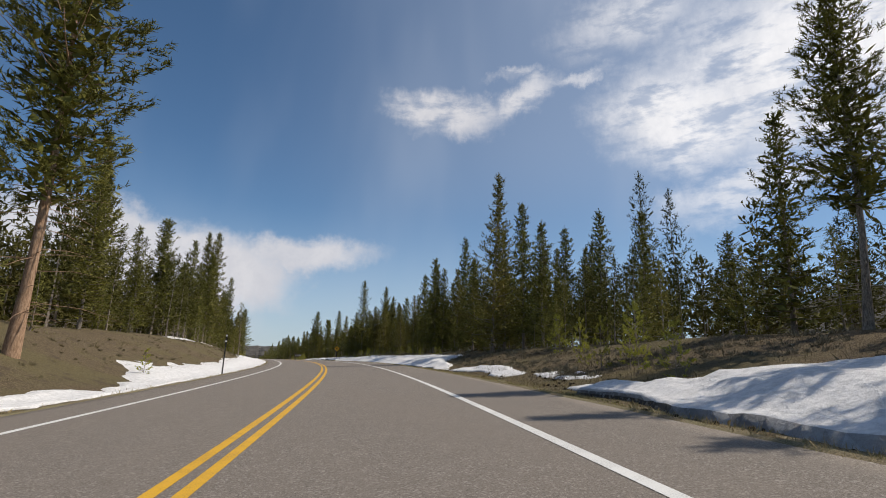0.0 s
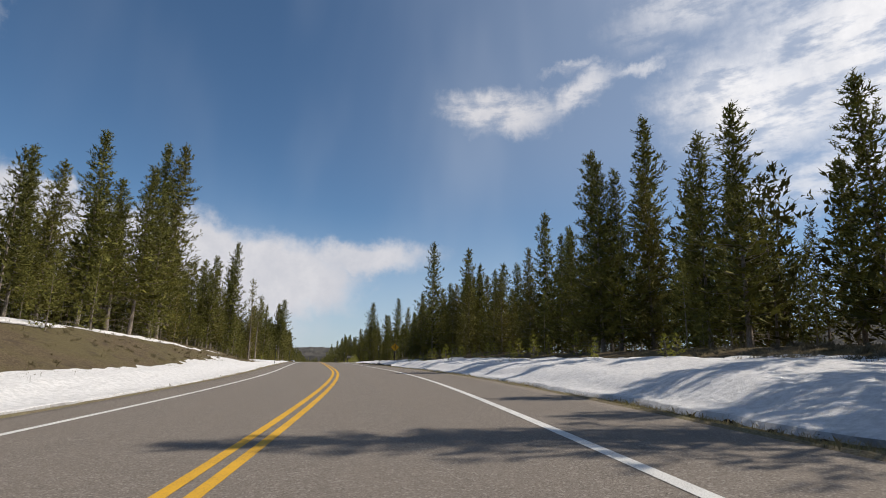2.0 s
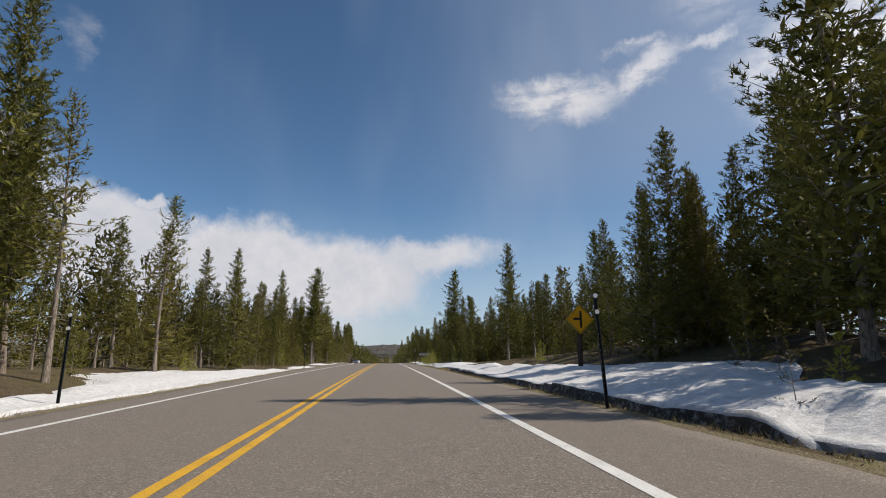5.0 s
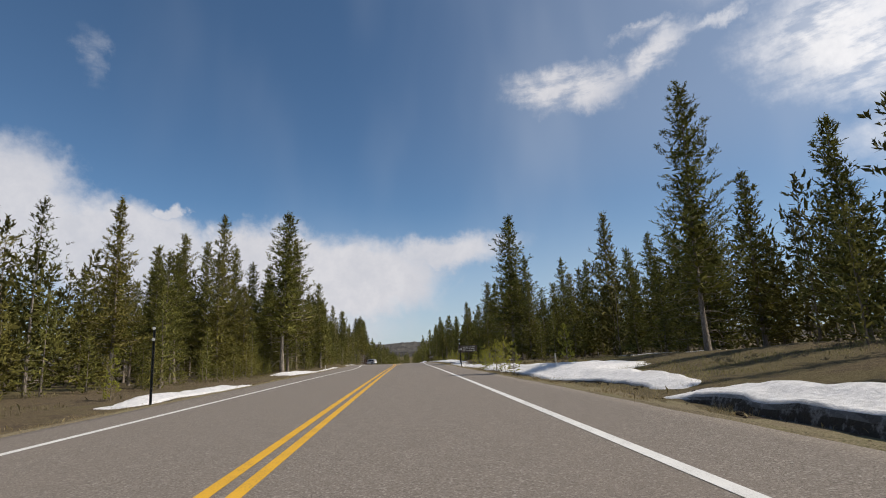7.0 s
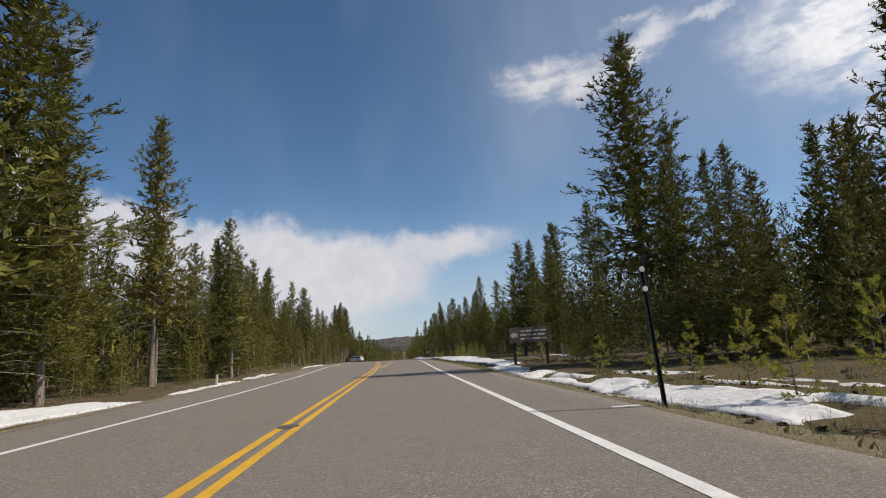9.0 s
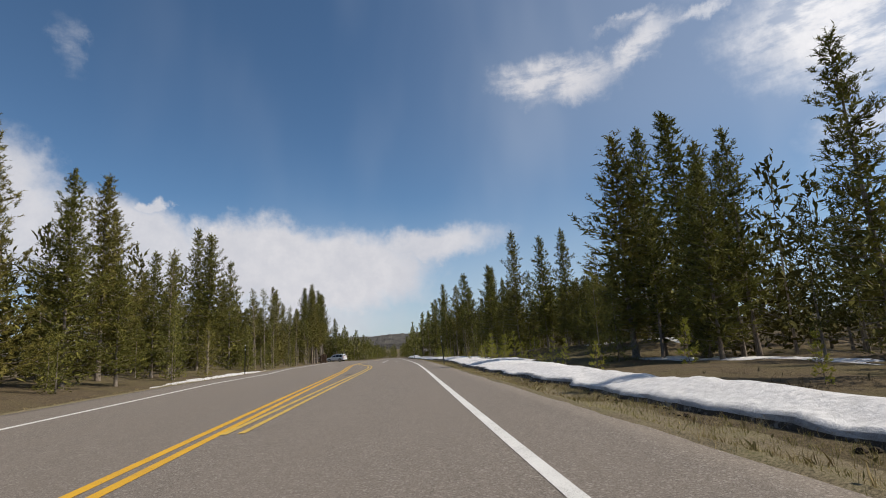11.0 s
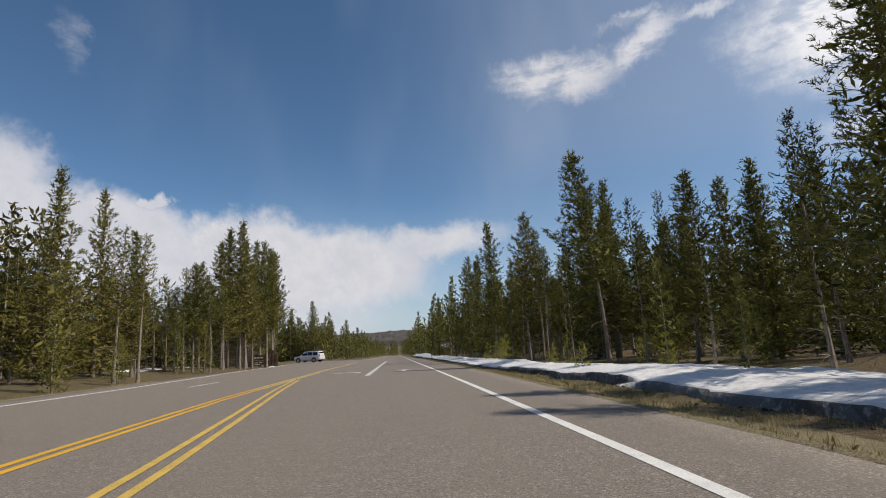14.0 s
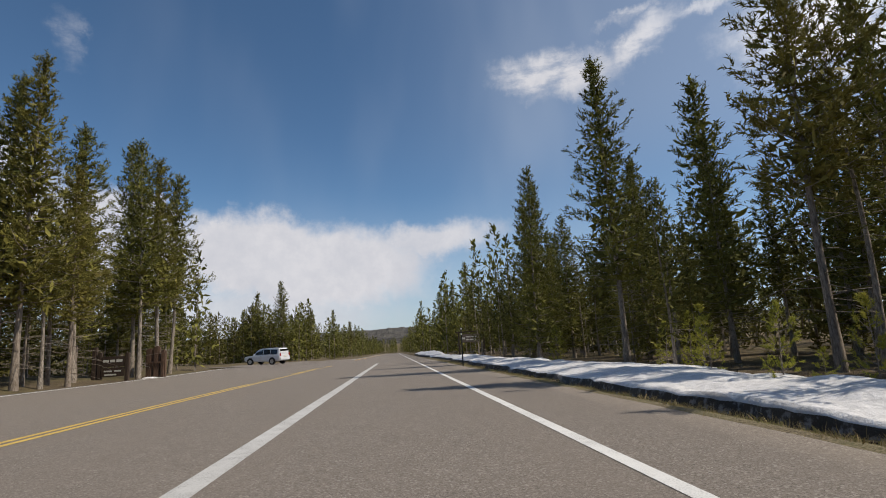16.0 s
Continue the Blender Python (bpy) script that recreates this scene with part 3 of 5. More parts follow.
build_snow("snow_bank", 1, [(375, 7.6, 10.5), (385, 7.2, 11.0), (400, 7.2, 10.5), (430, 7.4, 10.0)], 0.9, "ploughed snow ridge beside the asphalt", 6.0)
SNOW_LEFT = "clean snow lying on the grassy bank beside the road"
build_snow("snow_bank", -1, [(55, -6.4, -7.4), (64, -5.9, -7.6), (68, -5.6, -7.0), (71, -5.5, -7.3), (74, -5.4, -8.6), (76, -5.4, -9.6), (80, -5.4, -8.8), (92, -5.3, -8.6), (100, -5.3, -9.1), (110, -5.3, -8.7), (118, -5.3, -9.5), (126, -5.3, -8.8), (130, -5.3, -10.2), (133, -5.3, -8.1), (140, -5.4, -7.8), (146, -5.4, -7.4), (150, -5.4, -8.6), (154, -5.4, -10.8), (159, -5.3, -11.5), (163, -5.3, -9.0), (168, -5.3, -8.0), (174, -5.4, -6.4)], 0.26, SNOW_LEFT, 11.0, 0.25)
build_snow("snow_bank", -1, [(100, -13.0, -14.6), (112, -12.6, -14.4), (124, -11.6, -12.8), (130, -10.6, -11.6), (137, -10.4, -11.2), (144, -10.2, -10.9)], 0.14, "thin snow strip at the edge of the trees", 12.0)
build_snow("snow_bank", -1, [(177, -6.2, -7.2), (183, -5.7, -7.5), (187, -5.6, -7.1), (190, -5.7, -6.2)], 0.24, SNOW_LEFT, 13.0, 0.3)
build_snow("snow_bank", -1, [(202, -7.2, -8.6), (205, -6.9, -9.4), (208, -6.6, -9.4), (211, -6.4, -8.2), (213.5, -6.6, -7.2)], 0.24, SNOW_LEFT, 14.0, 0.3)
build_snow("snow_bank", -1, [(214.5, -6.9, -7.6), (226, -7.3, -8.3), (238, -7.8, -8.8)], 0.22, SNOW_LEFT, 15.0, 0.3)
build_snow("snow_bank", -1, [(250, -8.0, -8.8), (258, -8.2, -9.6), (268, -8.4, -9.8), (278, -9.2, -9.9)], 0.2, SNOW_LEFT, 16.0, 0.3)
build_snow("snow_bank", -1, [(330, -11.5, -12.6), (334.5, -11.6, -12.6)], 0.24, "small grey heap of old snow by the gate", 17.0)
for k, (o, y, l, w) in enumerate(((17.5, 196.0, 9.0, 1.6), (16.0, 246.0, 8.0, 1.4), (21.0, 150.0, 10.0, 2.2), (18.6, 266.0, 5.0, 0.9), (21.0, 261.0, 5.0, 1.2), (-17.0, 318.0, 8.0, 1.6), (24.0, 128.0, 14.0, 2.4))):
    build_snow("snow_patch", 1 if o > 0 else -1, [(y - l, o, o + w * (1 if o > 0 else -1)), (y, o, o + 1.6 * w * (1 if o > 0 else -1)), (y + l, o, o + w * (1 if o > 0 else -1))], 0.16, "leftover snow patch on the shaded forest floor", 20.0 + k)


SOIL = material("frozen_soil", plain_look((0.060, 0.047, 0.034), 0.5, 20.0), 0.95, 0.1)


def build_clods():
    """Frozen lumps of soil and gritty ice that the plough left along the foot of the snow."""
    g = random.Random(41)
    V, F = [], []
    for a, y in fronts:
        if y > 330 or g.random() > 0.45 + 0.9 * max(0.0, noise.noise(Vector((3.0, y * 0.35, 1.0)))):
            continue
        for k in range(g.choice((2, 3, 4, 5))):
            size = 0.014 + 0.048 * g.random() ** 2.4
            c = at(a + g.uniform(-0.28, 0.22), y + g.uniform(-0.15, 0.15), size * 0.25)
            first = len(V)
            for lift, n, reach in ((-0.5, 5, 0.8), (0.15, 6, 1.0), (0.62, 4, 0.55)):
                for q in range(n):
                    w = 2 * math.pi * (q + 0.3 * g.random()) / n
                    t = size * reach * g.uniform(0.75, 1.25)
                    V.append((c.x + t * math.cos(w), c.y + t * 1.2 * math.sin(w), c.z + size * lift * g.uniform(0.8, 1.2)))
            low, mid, top = [[first + b + q for q in range(n)] for b, n in ((0, 5), (5, 6), (11, 4))]
            for under, over in ((low, mid), (mid, top)):
                m, n = len(under), len(over)
                for q in range(m):
                    F.append((under[q], under[(q + 1) % m], over[(q + 1) * n // m % n]))
                for q in range(n):
                    F.append((over[(q + 1) % n], over[q], under[-(-q * m // n) % m]))
            F.append(tuple(top))
    tagged(new("soil_clods", mesh_from("soil_clods", V, F, [SOIL])), "dark frozen soil clods along the snow's foot", "soil", kind="stuff")


build_clods()


# ---------------------------------------------------------------- pines
def tube(path, radii, sides):
    """Vertices and faces of a tapering tube along a path."""
    V, F = [], []
    path = [Vector(p) for p in path]
    for i, p in enumerate(path):
        d = (path[min(i + 1, len(path) - 1)] - path[max(i - 1, 0)]).normalized()
        side = d.cross(Vector((0.31, 0.95, 0.05))).normalized()
        other = d.cross(side)
        for k in range(sides):
            a = 2 * math.pi * k / sides
            V.append(tuple(p + (side * math.cos(a) + other * math.sin(a)) * radii[i]))
    for i in range(len(path) - 1):
        for k in range(sides):
            j = (k + 1) % sides
            F.append((i * sides + k, i * sides + j, (i + 1) * sides + j, (i + 1) * sides + k))
    return V, F


def pine_arrays(rng, height, bare, spread, shape, limbs, tufts, blades, long, wide, open_=0.0, lean=0.0, dead=10, sides=7, core=5, sweep=1.0):
    """Trunk with limbs, and a crown of upswept needle brushes, both as vertex and face lists. shape: how the crown narrows upwards."""
    bend = [rng.uniform(-1, 1) * 0.010 * height for _ in range(4)]
    g = np.random.default_rng(int(rng.random() * 1e6))

    def stem(z):
        u = z / height
        return np.stack([lean * height * u * u + bend[0] * np.sin(u * 5) + bend[1] * u, bend[2] * np.sin(u * 4 + 1) + bend[3] * u, z + 0 * u], -1)

    n = 9
    base = 0.0070 * height + 0.022 * min(1.0, height / 6)
    spine = stem(np.array([height * i / (n - 1) - (0.25 if i == 0 else 0) for i in range(n)]))
    TV, TF = tube([tuple(p) for p in spine], [base * (1 - 0.93 * (i / (n - 1)) ** 0.9) + (0.35 * base if i == 0 else 0) for i in range(n)], sides)
    # limbs in loose whorls
    v = (np.arange(limbs) + g.uniform(0, 1, limbs)) / limbs
    v = np.round(v * height * 2.6) / (height * 2.6) * 0.45 + v * 0.55
    z = height * (bare + (0.985 - bare) * np.clip(v, 0, 1))
    u = np.clip((z / height - bare) / (1 - bare), 0, 1)
    uneven = 0.86 + 0.22 * np.sin(u * 9 + bend[0] * 90) * (1 - u)
    l = spread * ((1 - u) ** shape * (0.55 + 0.45 * np.minimum(1, (u + 0.06) / 0.24)) * uneven + 0.055)
    l *= g.uniform(0.55, 1.20, limbs) * (1 - open_ * g.uniform(0, 0.85, limbs) ** 2)
    a = np.arange(limbs) * 2.39996 + g.normal(0, 0.45, limbs)
    way = np.stack([np.cos(a), np.sin(a)], -1)
    up = -0.22 + 0.90 * u + g.normal(0, 0.11, limbs)
    start = stem(z)

    def limb(i, w):
        rise = l[i] * (up[i] * w * 0.6 + 0.34 * sweep * w ** 2.5)
        return start[i] + np.concatenate([way[i] * (l[i] * w)[:, None], rise[:, None]], 1)

    every = np.arange(limbs)
    if sides > 4:
        ends = [limb(every, np.full(limbs, w)) for w in (0.0, 0.55, 0.92)]
        for i in range(limbs):
            v0 = len(TV)
            BV, BF = tube([tuple(e[i]) for e in ends], [0.010 + 0.011 * l[i], 0.008 + 0.004 * l[i], 0.004], 3)
            TV += BV
            TF += [tuple(k + v0 for k in f) for f in BF]
    for k in range(dead):
        s = stem(np.array(height * bare * rng.uniform(0.2, 1.1)))
        b, reach = rng.uniform(0, 2 * math.pi), spread * rng.uniform(0.2, 0.75)
        e = s + np.array([math.cos(b) * reach, math.sin(b) * reach, reach * rng.uniform(-0.40, 0.12)])
        m = s * 0.45 + e * 0.55 + np.array([0, 0, reach * rng.uniform(0.02, 0.14)])
        v0 = len(TV)
        BV, BF = tube([tuple(s), tuple(m), tuple(e)], [0.016, 0.011, 0.004], 3)
        TV += BV
        TF += [tuple(i + v0 for i in f) for f in BF]
    # brushes: side shoots along each limb, thickest towards its end
    count = 2 + np.round(tufts * 1.5 * l / spread).astype(int)
    i = np.repeat(every, count)
    w = 0.22 + 0.78 * g.uniform(0, 1, len(i)) ** 0.6
    P = limb(i, w)
    side = np.stack([-way[i][:, 1], way[i][:, 0], 0 * w], -1)
    P = P + side * (g.uniform(-1, 1, len(i)) * ((1.08 - w) * 0.50 * l[i] + 0.07))[:, None]
    P[:, 2] += g.normal(0, 0.03 + 0.045 * l[i])
    A = np.concatenate([way[i] * (0.75 - 0.30 * u[i])[:, None], (0.42 + 0.50 * u[i])[:, None]], 1) + g.normal(0, 0.27, (len(i), 3))
    leaders = stem(height * np.linspace(0.93, 0.995, 7))
    P = np.concatenate([P, leaders])
    A = np.concatenate([A, g.normal(0, 0.16, (7, 3)) + np.array([0, 0, 1.0])])
    A /= np.linalg.norm(A, axis=1)[:, None]
    L = long * g.uniform(0.6, 1.2, len(P))
    # inner sprays round the stem close the crown
    j = np.repeat(every, core)
    wi = g.uniform(0.04, 0.50, len(j))
    I = limb(j, wi) + g.normal(0, 1, (len(j), 3)) * (0.03 + 0.09 * l[j])[:, None]
    IA = g.normal(0, 1, (len(j), 3)) + np.array([0, 0, 0.3])
    IA /= np.linalg.norm(IA, axis=1)[:, None] + 1e-6
    IL = long * np.minimum(1.5, 0.55 + 0.55 * l[j]) * g.uniform(0.7, 1.3, len(j))
    QP, QA, QL = np.concatenate([P, I]), np.concatenate([A, IA]), np.concatenate([L * 0.75, IL])[:, None]
    QW = np.concatenate([np.full(len(P), wide * 0.34), IL * 0.15])[:, None]
    S = np.cross(QA, g.normal(0, 1, QA.shape))
    S = S / (np.linalg.norm(S, axis=1)[:, None] + 1e-6) * QW * g.uniform(0.7, 1.2, (len(QA), 1))
    quads = np.stack([QP, QP + QA * QL * 0.45 + S, QP + QA * QL, QP + QA * QL * 0.55 - S], 1).reshape(-1, 3)
    # single needle bunches that bristle out of each brush
    b = np.repeat(np.arange(len(P)), blades)
    along = g.uniform(0.0, 0.9, len(b))[:, None]
    out = np.cross(A[b], g.normal(0, 1, (len(b), 3)))
    out /= np.linalg.norm(out, axis=1)[:, None] + 1e-6
    D = A[b] * g.uniform(0.45, 0.95, (len(b), 1)) + out * 0.75
    B = P[b] + A[b] * L[b][:, None] * along
    reach = (long * 0.46 * g.uniform(0.6, 1.15, len(b)))[:, None]
    S = np.cross(D, g.normal(0, 1, D.shape))
    S = S / (np.linalg.norm(S, axis=1)[:, None] + 1e-6) * (wide * g.uniform(0.17, 0.33, (len(b), 1)))
    tris = np.stack([B - S, B + S, B + D * reach], 1).reshape(-1, 3)
    nq = len(quads)
    CV = np.concatenate([quads, tris])
    CF = np.arange(nq).reshape(-1, 4).tolist() + (np.arange(len(tris)).reshape(-1, 3) + nq).tolist()
    return TV, TF, CV, CF


def pine(name, seed, label, needles=NEEDLES, bark=BARK, **how):
    rng = random.Random(seed)
    TV, TF, CV, CF = pine_arrays(rng, **how)
    root = new(name)
    root.empty_display_size = 0.3
    trunk = new("trunk", mesh_from("trunk", TV, TF, [bark], True))
    crown = new("crown", mesh_from("crown", CV, CF, [needles]))
    trunk.parent = crown.parent = root
    tagged(root, label, "tree", "roadside pines")
    root["tall"] = how["height"]
    return root


def stand(near):
    """The kinds of roadside pine; those close to the road carry finer needles."""
    how = dict(tufts=17, blades=12, core=15) if near else dict(tufts=10, blades=6, core=9)
    l, w = (0.84, 0.78) if near else (1.15, 1.45)

    def kind(seed, label, height, bare, spread, shape, limbs, long, wide, open_, dead, lean=0.0):
        return pine("pine_tree", seed, label, height=height, bare=bare, spread=spread, shape=shape + 0.14, limbs=limbs, long=long * l, wide=wide * w, open_=open_, dead=dead, lean=lean, **how)

    dense = [kind(10 + i, "dense dark green pine with branches low down", 11.0, b, s, p, 100, 0.34, 0.070, 0.25, 8) for i, (b, s, p) in enumerate(((0.04, 2.5, 0.85), (0.07, 2.3, 0.75), (0.03, 2.8, 0.95), (0.09, 2.1, 0.72)))]
    full = [kind(20 + i, "tall full pine with branches almost to the ground", 15.0, b, s, p, 118, 0.40, 0.080, 0.35, 12, k) for i, (b, s, p, k) in enumerate(((0.07, 3.1, 0.80, 0.01), (0.12, 2.9, 0.72, -0.015), (0.05, 3.3, 0.90, 0.0)))]
    tall = [kind(30 + i, "tall lodgepole pine with a bare lower trunk", 15.0, b, s, p, 108, 0.40, 0.080, 0.45, 26, k) for i, (b, s, p, k) in enumerate(((0.24, 2.9, 0.74, 0.02), (0.32, 2.7, 0.66, -0.02), (0.20, 3.0, 0.80, 0.0)))]
    slim = [kind(50 + i, "slim lodgepole pine with a thin crown", 12.0, b, s, p, 84, 0.34, 0.070, 0.40, 22, k) for i, (b, s, p, k) in enumerate(((0.28, 2.0, 0.70, 0.02), (0.20, 2.1, 0.78, -0.015), (0.33, 1.9, 0.66, 0.03)))]
    return dense, full, tall, slim


COARSE, CLOSE = stand(False), stand(True)
POLE = [pine("pine_tree", 60 + i, "thin pale-stemmed pine with a small high crown", height=10.0, bare=b, spread=1.5, shape=0.8, limbs=50, tufts=8, blades=5, long=0.30, wide=0.065, open_=0.3, lean=k, dead=16) for i, (b, k) in enumerate(((0.48, 0.015), (0.40, -0.02), (0.55, 0.0)))]
BUSHY = [pine("young_pine", 90 + i, "young bushy pine growing at the wood's edge", SPRING, height=4.0, bare=0.02, spread=s, shape=0.9, limbs=50, tufts=7, blades=4, long=0.26, wide=0.060, open_=0.2, dead=0, sides=4, core=4) for i, s in enumerate((1.25, 1.1, 1.4))]
SAPLING = [pine("pine_sapling", 110 + i, "small yellow-green pine sapling", YOUNG, height=1.6, bare=0.05, spread=s, shape=0.6, limbs=18, tufts=4, blades=26, long=0.15, wide=0.026, open_=0.15, dead=0, sides=5, core=0, sweep=1.6) for i, s in enumerate((0.40, 0.34, 0.46))]
for kinds, group in ((BUSHY, "young pines"), (SAPLING, "roadside saplings")):
    for ob in kinds:
        tagged(ob, group=group)
used = {}


def plant(kinds, o, y, tall, turn=None, girth=1.0, sink=0.05):
    """Puts one tree of the given kinds up; the first of each kind is moved, the others are copied."""
    src = random.choice(kinds)
    s = tall / src["tall"]
    g = s * girth * (1.0 / s) ** 0.35 * (1.12 if tall > 5 else 1.0)
    m = Matrix.Translation(at(o, y, -sink)) @ Matrix.Rotation(random.uniform(0, 6.28) if turn is None else turn, 4, "Z") @ Matrix.Diagonal((g, g, s, 1))
    if src.name not in used:
        used[src.name] = True
        pending.append((src, m))
        return src
    return copy_thing(src, m)


pending, spots, middle = [], [], []
# trees beside the road: side distance, way along, height of the top over the road
LEFT_A = [(-14, 83.4, 11), (-17.7, 93.1, 17.6), (-15, 94.9, 10.8), (-19.1, 99.1, 17.7), (-14, 100.3, 9.9), (-15.4, 102.7, 13.4), (-16, 108.1, 8.8), (-15, 110.7, 9.2), (-15, 113.3, 10.9), (-17.2, 114.8, 12.1), (-14.7, 116.9, 14.3), (-13.8, 118.5, 11.8), (-13, 120.3, 13.4), (-13, 124.1, 13.6), (-14.2, 127, 17.7), (-13.2, 127.2, 17.8), (-12.5, 133.8, 9), (-15, 135, 8.3)]
LEFT_B = [(-15, 141, 9.2), (-12.2, 141.3, 11.2), (-12.4, 144.1, 10.2), (-14.6, 147.4, 10.1), (-9, 149.3, 10), (-11.4, 149.7, 14.6), (-12, 151.9, 12.1), (-19.1, 156.9, 11.9), (-9, 157.2, 8.9), (-10, 159.5, 7.8), (-13, 161.2, 8.5), (-15, 163.6, 6.3), (-22.3, 166.4, 15.8), (-15, 167.2, 5.3), (-11, 168.9, 8.6), (-9.1, 169.5, 8.7), (-14, 176.4, 7.4), (-12, 179.1, 9), ]
LEFT_C = [(-12, 187.9, 9), (-10.5, 189.7, 6.8), (-16, 192.4, 6.4), (-15, 197.9, 7.3), (-12, 201.2, 9), (-13.4, 202.5, 10.2), (-13.3, 206, 13.2), (-19.6, 208.1, 10.4), (-9.2, 209.4, 14.3), (-12, 209.6, 9.9), (-9.4, 211.7, 12), (-14.9, 213.5, 12.1), (-12, 215.1, 10.7), (-14, 220.6, 6.1), (-10.9, 222.1, 14.7), (-9.5, 230.1, 10.9), (-9.8, 232.6, 9.2), (-12, 244.8, 10.9), (-12.4, 250.4, 10.5)]
LEFT_D = [(-13, 254.4, 11.8), (-14, 257.4, 10.6), (-12.2, 258.7, 8.2), (-13, 263.5, 8.8), (-11, 264.6, 10.7), (-16, 265.4, 8), (-13.3, 268.8, 12.2), (-16, 269.2, 7.2), (-11.5, 271.2, 9.8), (-15, 273.6, 8.5), (-14, 277.6, 9.4), (-26.3, 282, 15), (-12.5, 285.7, 7.1), (-15, 285.7, 7.5), (-13, 295.5, 10.4), (-23.5, 300.4, 9.3), (-15.1, 303, 11.9), (-22.1, 303.3, 10.3), (-14, 305, 9.7)]
LEFT_E = [(-20.4, 308.8, 9.6), (-13.5, 313.5, 9.1), (-14.5, 317.4, 9.9), (-13, 318.3, 12), (-12.6, 322.6, 15), (-14, 323.4, 14.5), (-12.1, 325.2, 10.8), (-13.4, 327.8, 14), (-12.4, 332.2, 14.9), (-13.6, 333.7, 15.4), (-12.2, 334.2, 14.4), (-13.2, 338.4, 14.9), (-15, 384.1, 13.3), (-22, 395.8, 12.9), (-13, 399.4, 10.1), (-12.5, 431.7, 12.1), (-12, 475.5, 12.1)]
RIGHT_A = [(15, 57.4, 12.8), (17, 61.3, 10.7), (20, 67, 7.6), (19, 73.2, 10.3), (20, 79.9, 12.3), (16.1, 82.4, 11.6), (19, 84, 11.8), (31.9, 85.2, 17.5), (18, 85.8, 10.2), (13.5, 86.5, 16.8), (15, 88.1, 12.3), (19, 88.2, 9), (18, 90.7, 15.8), (36.6, 95.7, 23.7), (18.5, 96.2, 11.6), (19, 103.6, 10.6), (19, 106.6, 10.7), (15.1, 108, 12), (14.3, 108.7, 12.6), (14.4, 109.4, 13.5), (18.8, 110.6, 16.8), (19, 115.7, 11.4), (27, 116.4, 16.4), (21.5, 90.0, 11.5), (22.5, 86.2, 11.0), (20.6, 93.4, 10.0), (22.8, 96.0, 11.0), (21.0, 82.6, 10.5), (22.6, 100.5, 10.5), (17.4, 93.6, 8.5), (18, 119.9, 11.6)]
RIGHT_B = [(15, 121, 9.9), (17, 122.2, 13.3), (16, 127.2, 7.4), (18, 128.1, 7.4), (16, 131.3, 7.6), (14.8, 137.5, 13.2), (16.4, 138.1, 11.5), (13.4, 138.7, 8.7), (22.3, 141.4, 12.6), (11.7, 141.5, 14.6), (17.9, 145.4, 11.2), (12.7, 148.2, 7.5), (10.8, 148.4, 6.8), (11.9, 148.8, 9.4), (15, 149.1, 8.9), (35.1, 151.9, 16.8), (13, 152.9, 8.5), (16, 153.8, 8.1), (16, 162.8, 8.3), (17, 170.6, 8.1), (17, 175.4, 8.8), (17, 179.6, 8.8), (14.2, 184.3, 12.8), (19, 186.2, 5.5)]
RIGHT_C = [(16, 187, 7.8), (19, 193.2, 6.2), (19, 197.2, 6.9), (21, 205.4, 7.6), (15.6, 206.1, 6), (25.4, 207.6, 11.5), (17, 209.9, 7.9), (12.9, 210.3, 7.4), (21, 210.7, 13.8), (16.4, 213.5, 7.5), (12.8, 213.8, 8.2), (20, 214.5, 10), (14.2, 215.4, 10.6), (17, 215.4, 6.3), (12.5, 216, 15.4), (20.1, 221.9, 11.5), (34.4, 222.3, 14.5), (13, 222.9, 9.1), (13, 235.3, 7.8), (17, 248.2, 7.6), ]
RIGHT_D = [(16.3, 254, 13.2), (22.3, 257.7, 16.4), (20, 265.4, 6.5), (19, 266.6, 5.4), (17.4, 274.5, 11.6), (15.1, 276.5, 12.8), (20.9, 278.3, 13.2), (13.1, 280.3, 10), (26.3, 282.9, 11.5), (18, 291.1, 7.7), (16, 293.4, 6.7), (19, 297.9, 10.4), (17, 299.8, 7.3), (17.7, 305.4, 10.6)]
RIGHT_E = [(18.4, 307.2, 13), (19.7, 311.4, 10.2), (23.4, 312.4, 11.1), (26.7, 313.9, 14.2), (22.2, 315.6, 13.3), (20.4, 316, 15.5), (18.4, 316.4, 10), (15, 317.9, 8.8), (12.2, 320.8, 13.6), (11.1, 329.9, 11.8), (13.3, 337, 13.3), (15, 339.1, 8.6), (14, 341.8, 13.4), (14, 374.5, 10), (13, 387.2, 12.1), (16.1, 393, 16.5), (13, 415.7, 13.8), (17, 441, 18.8)]
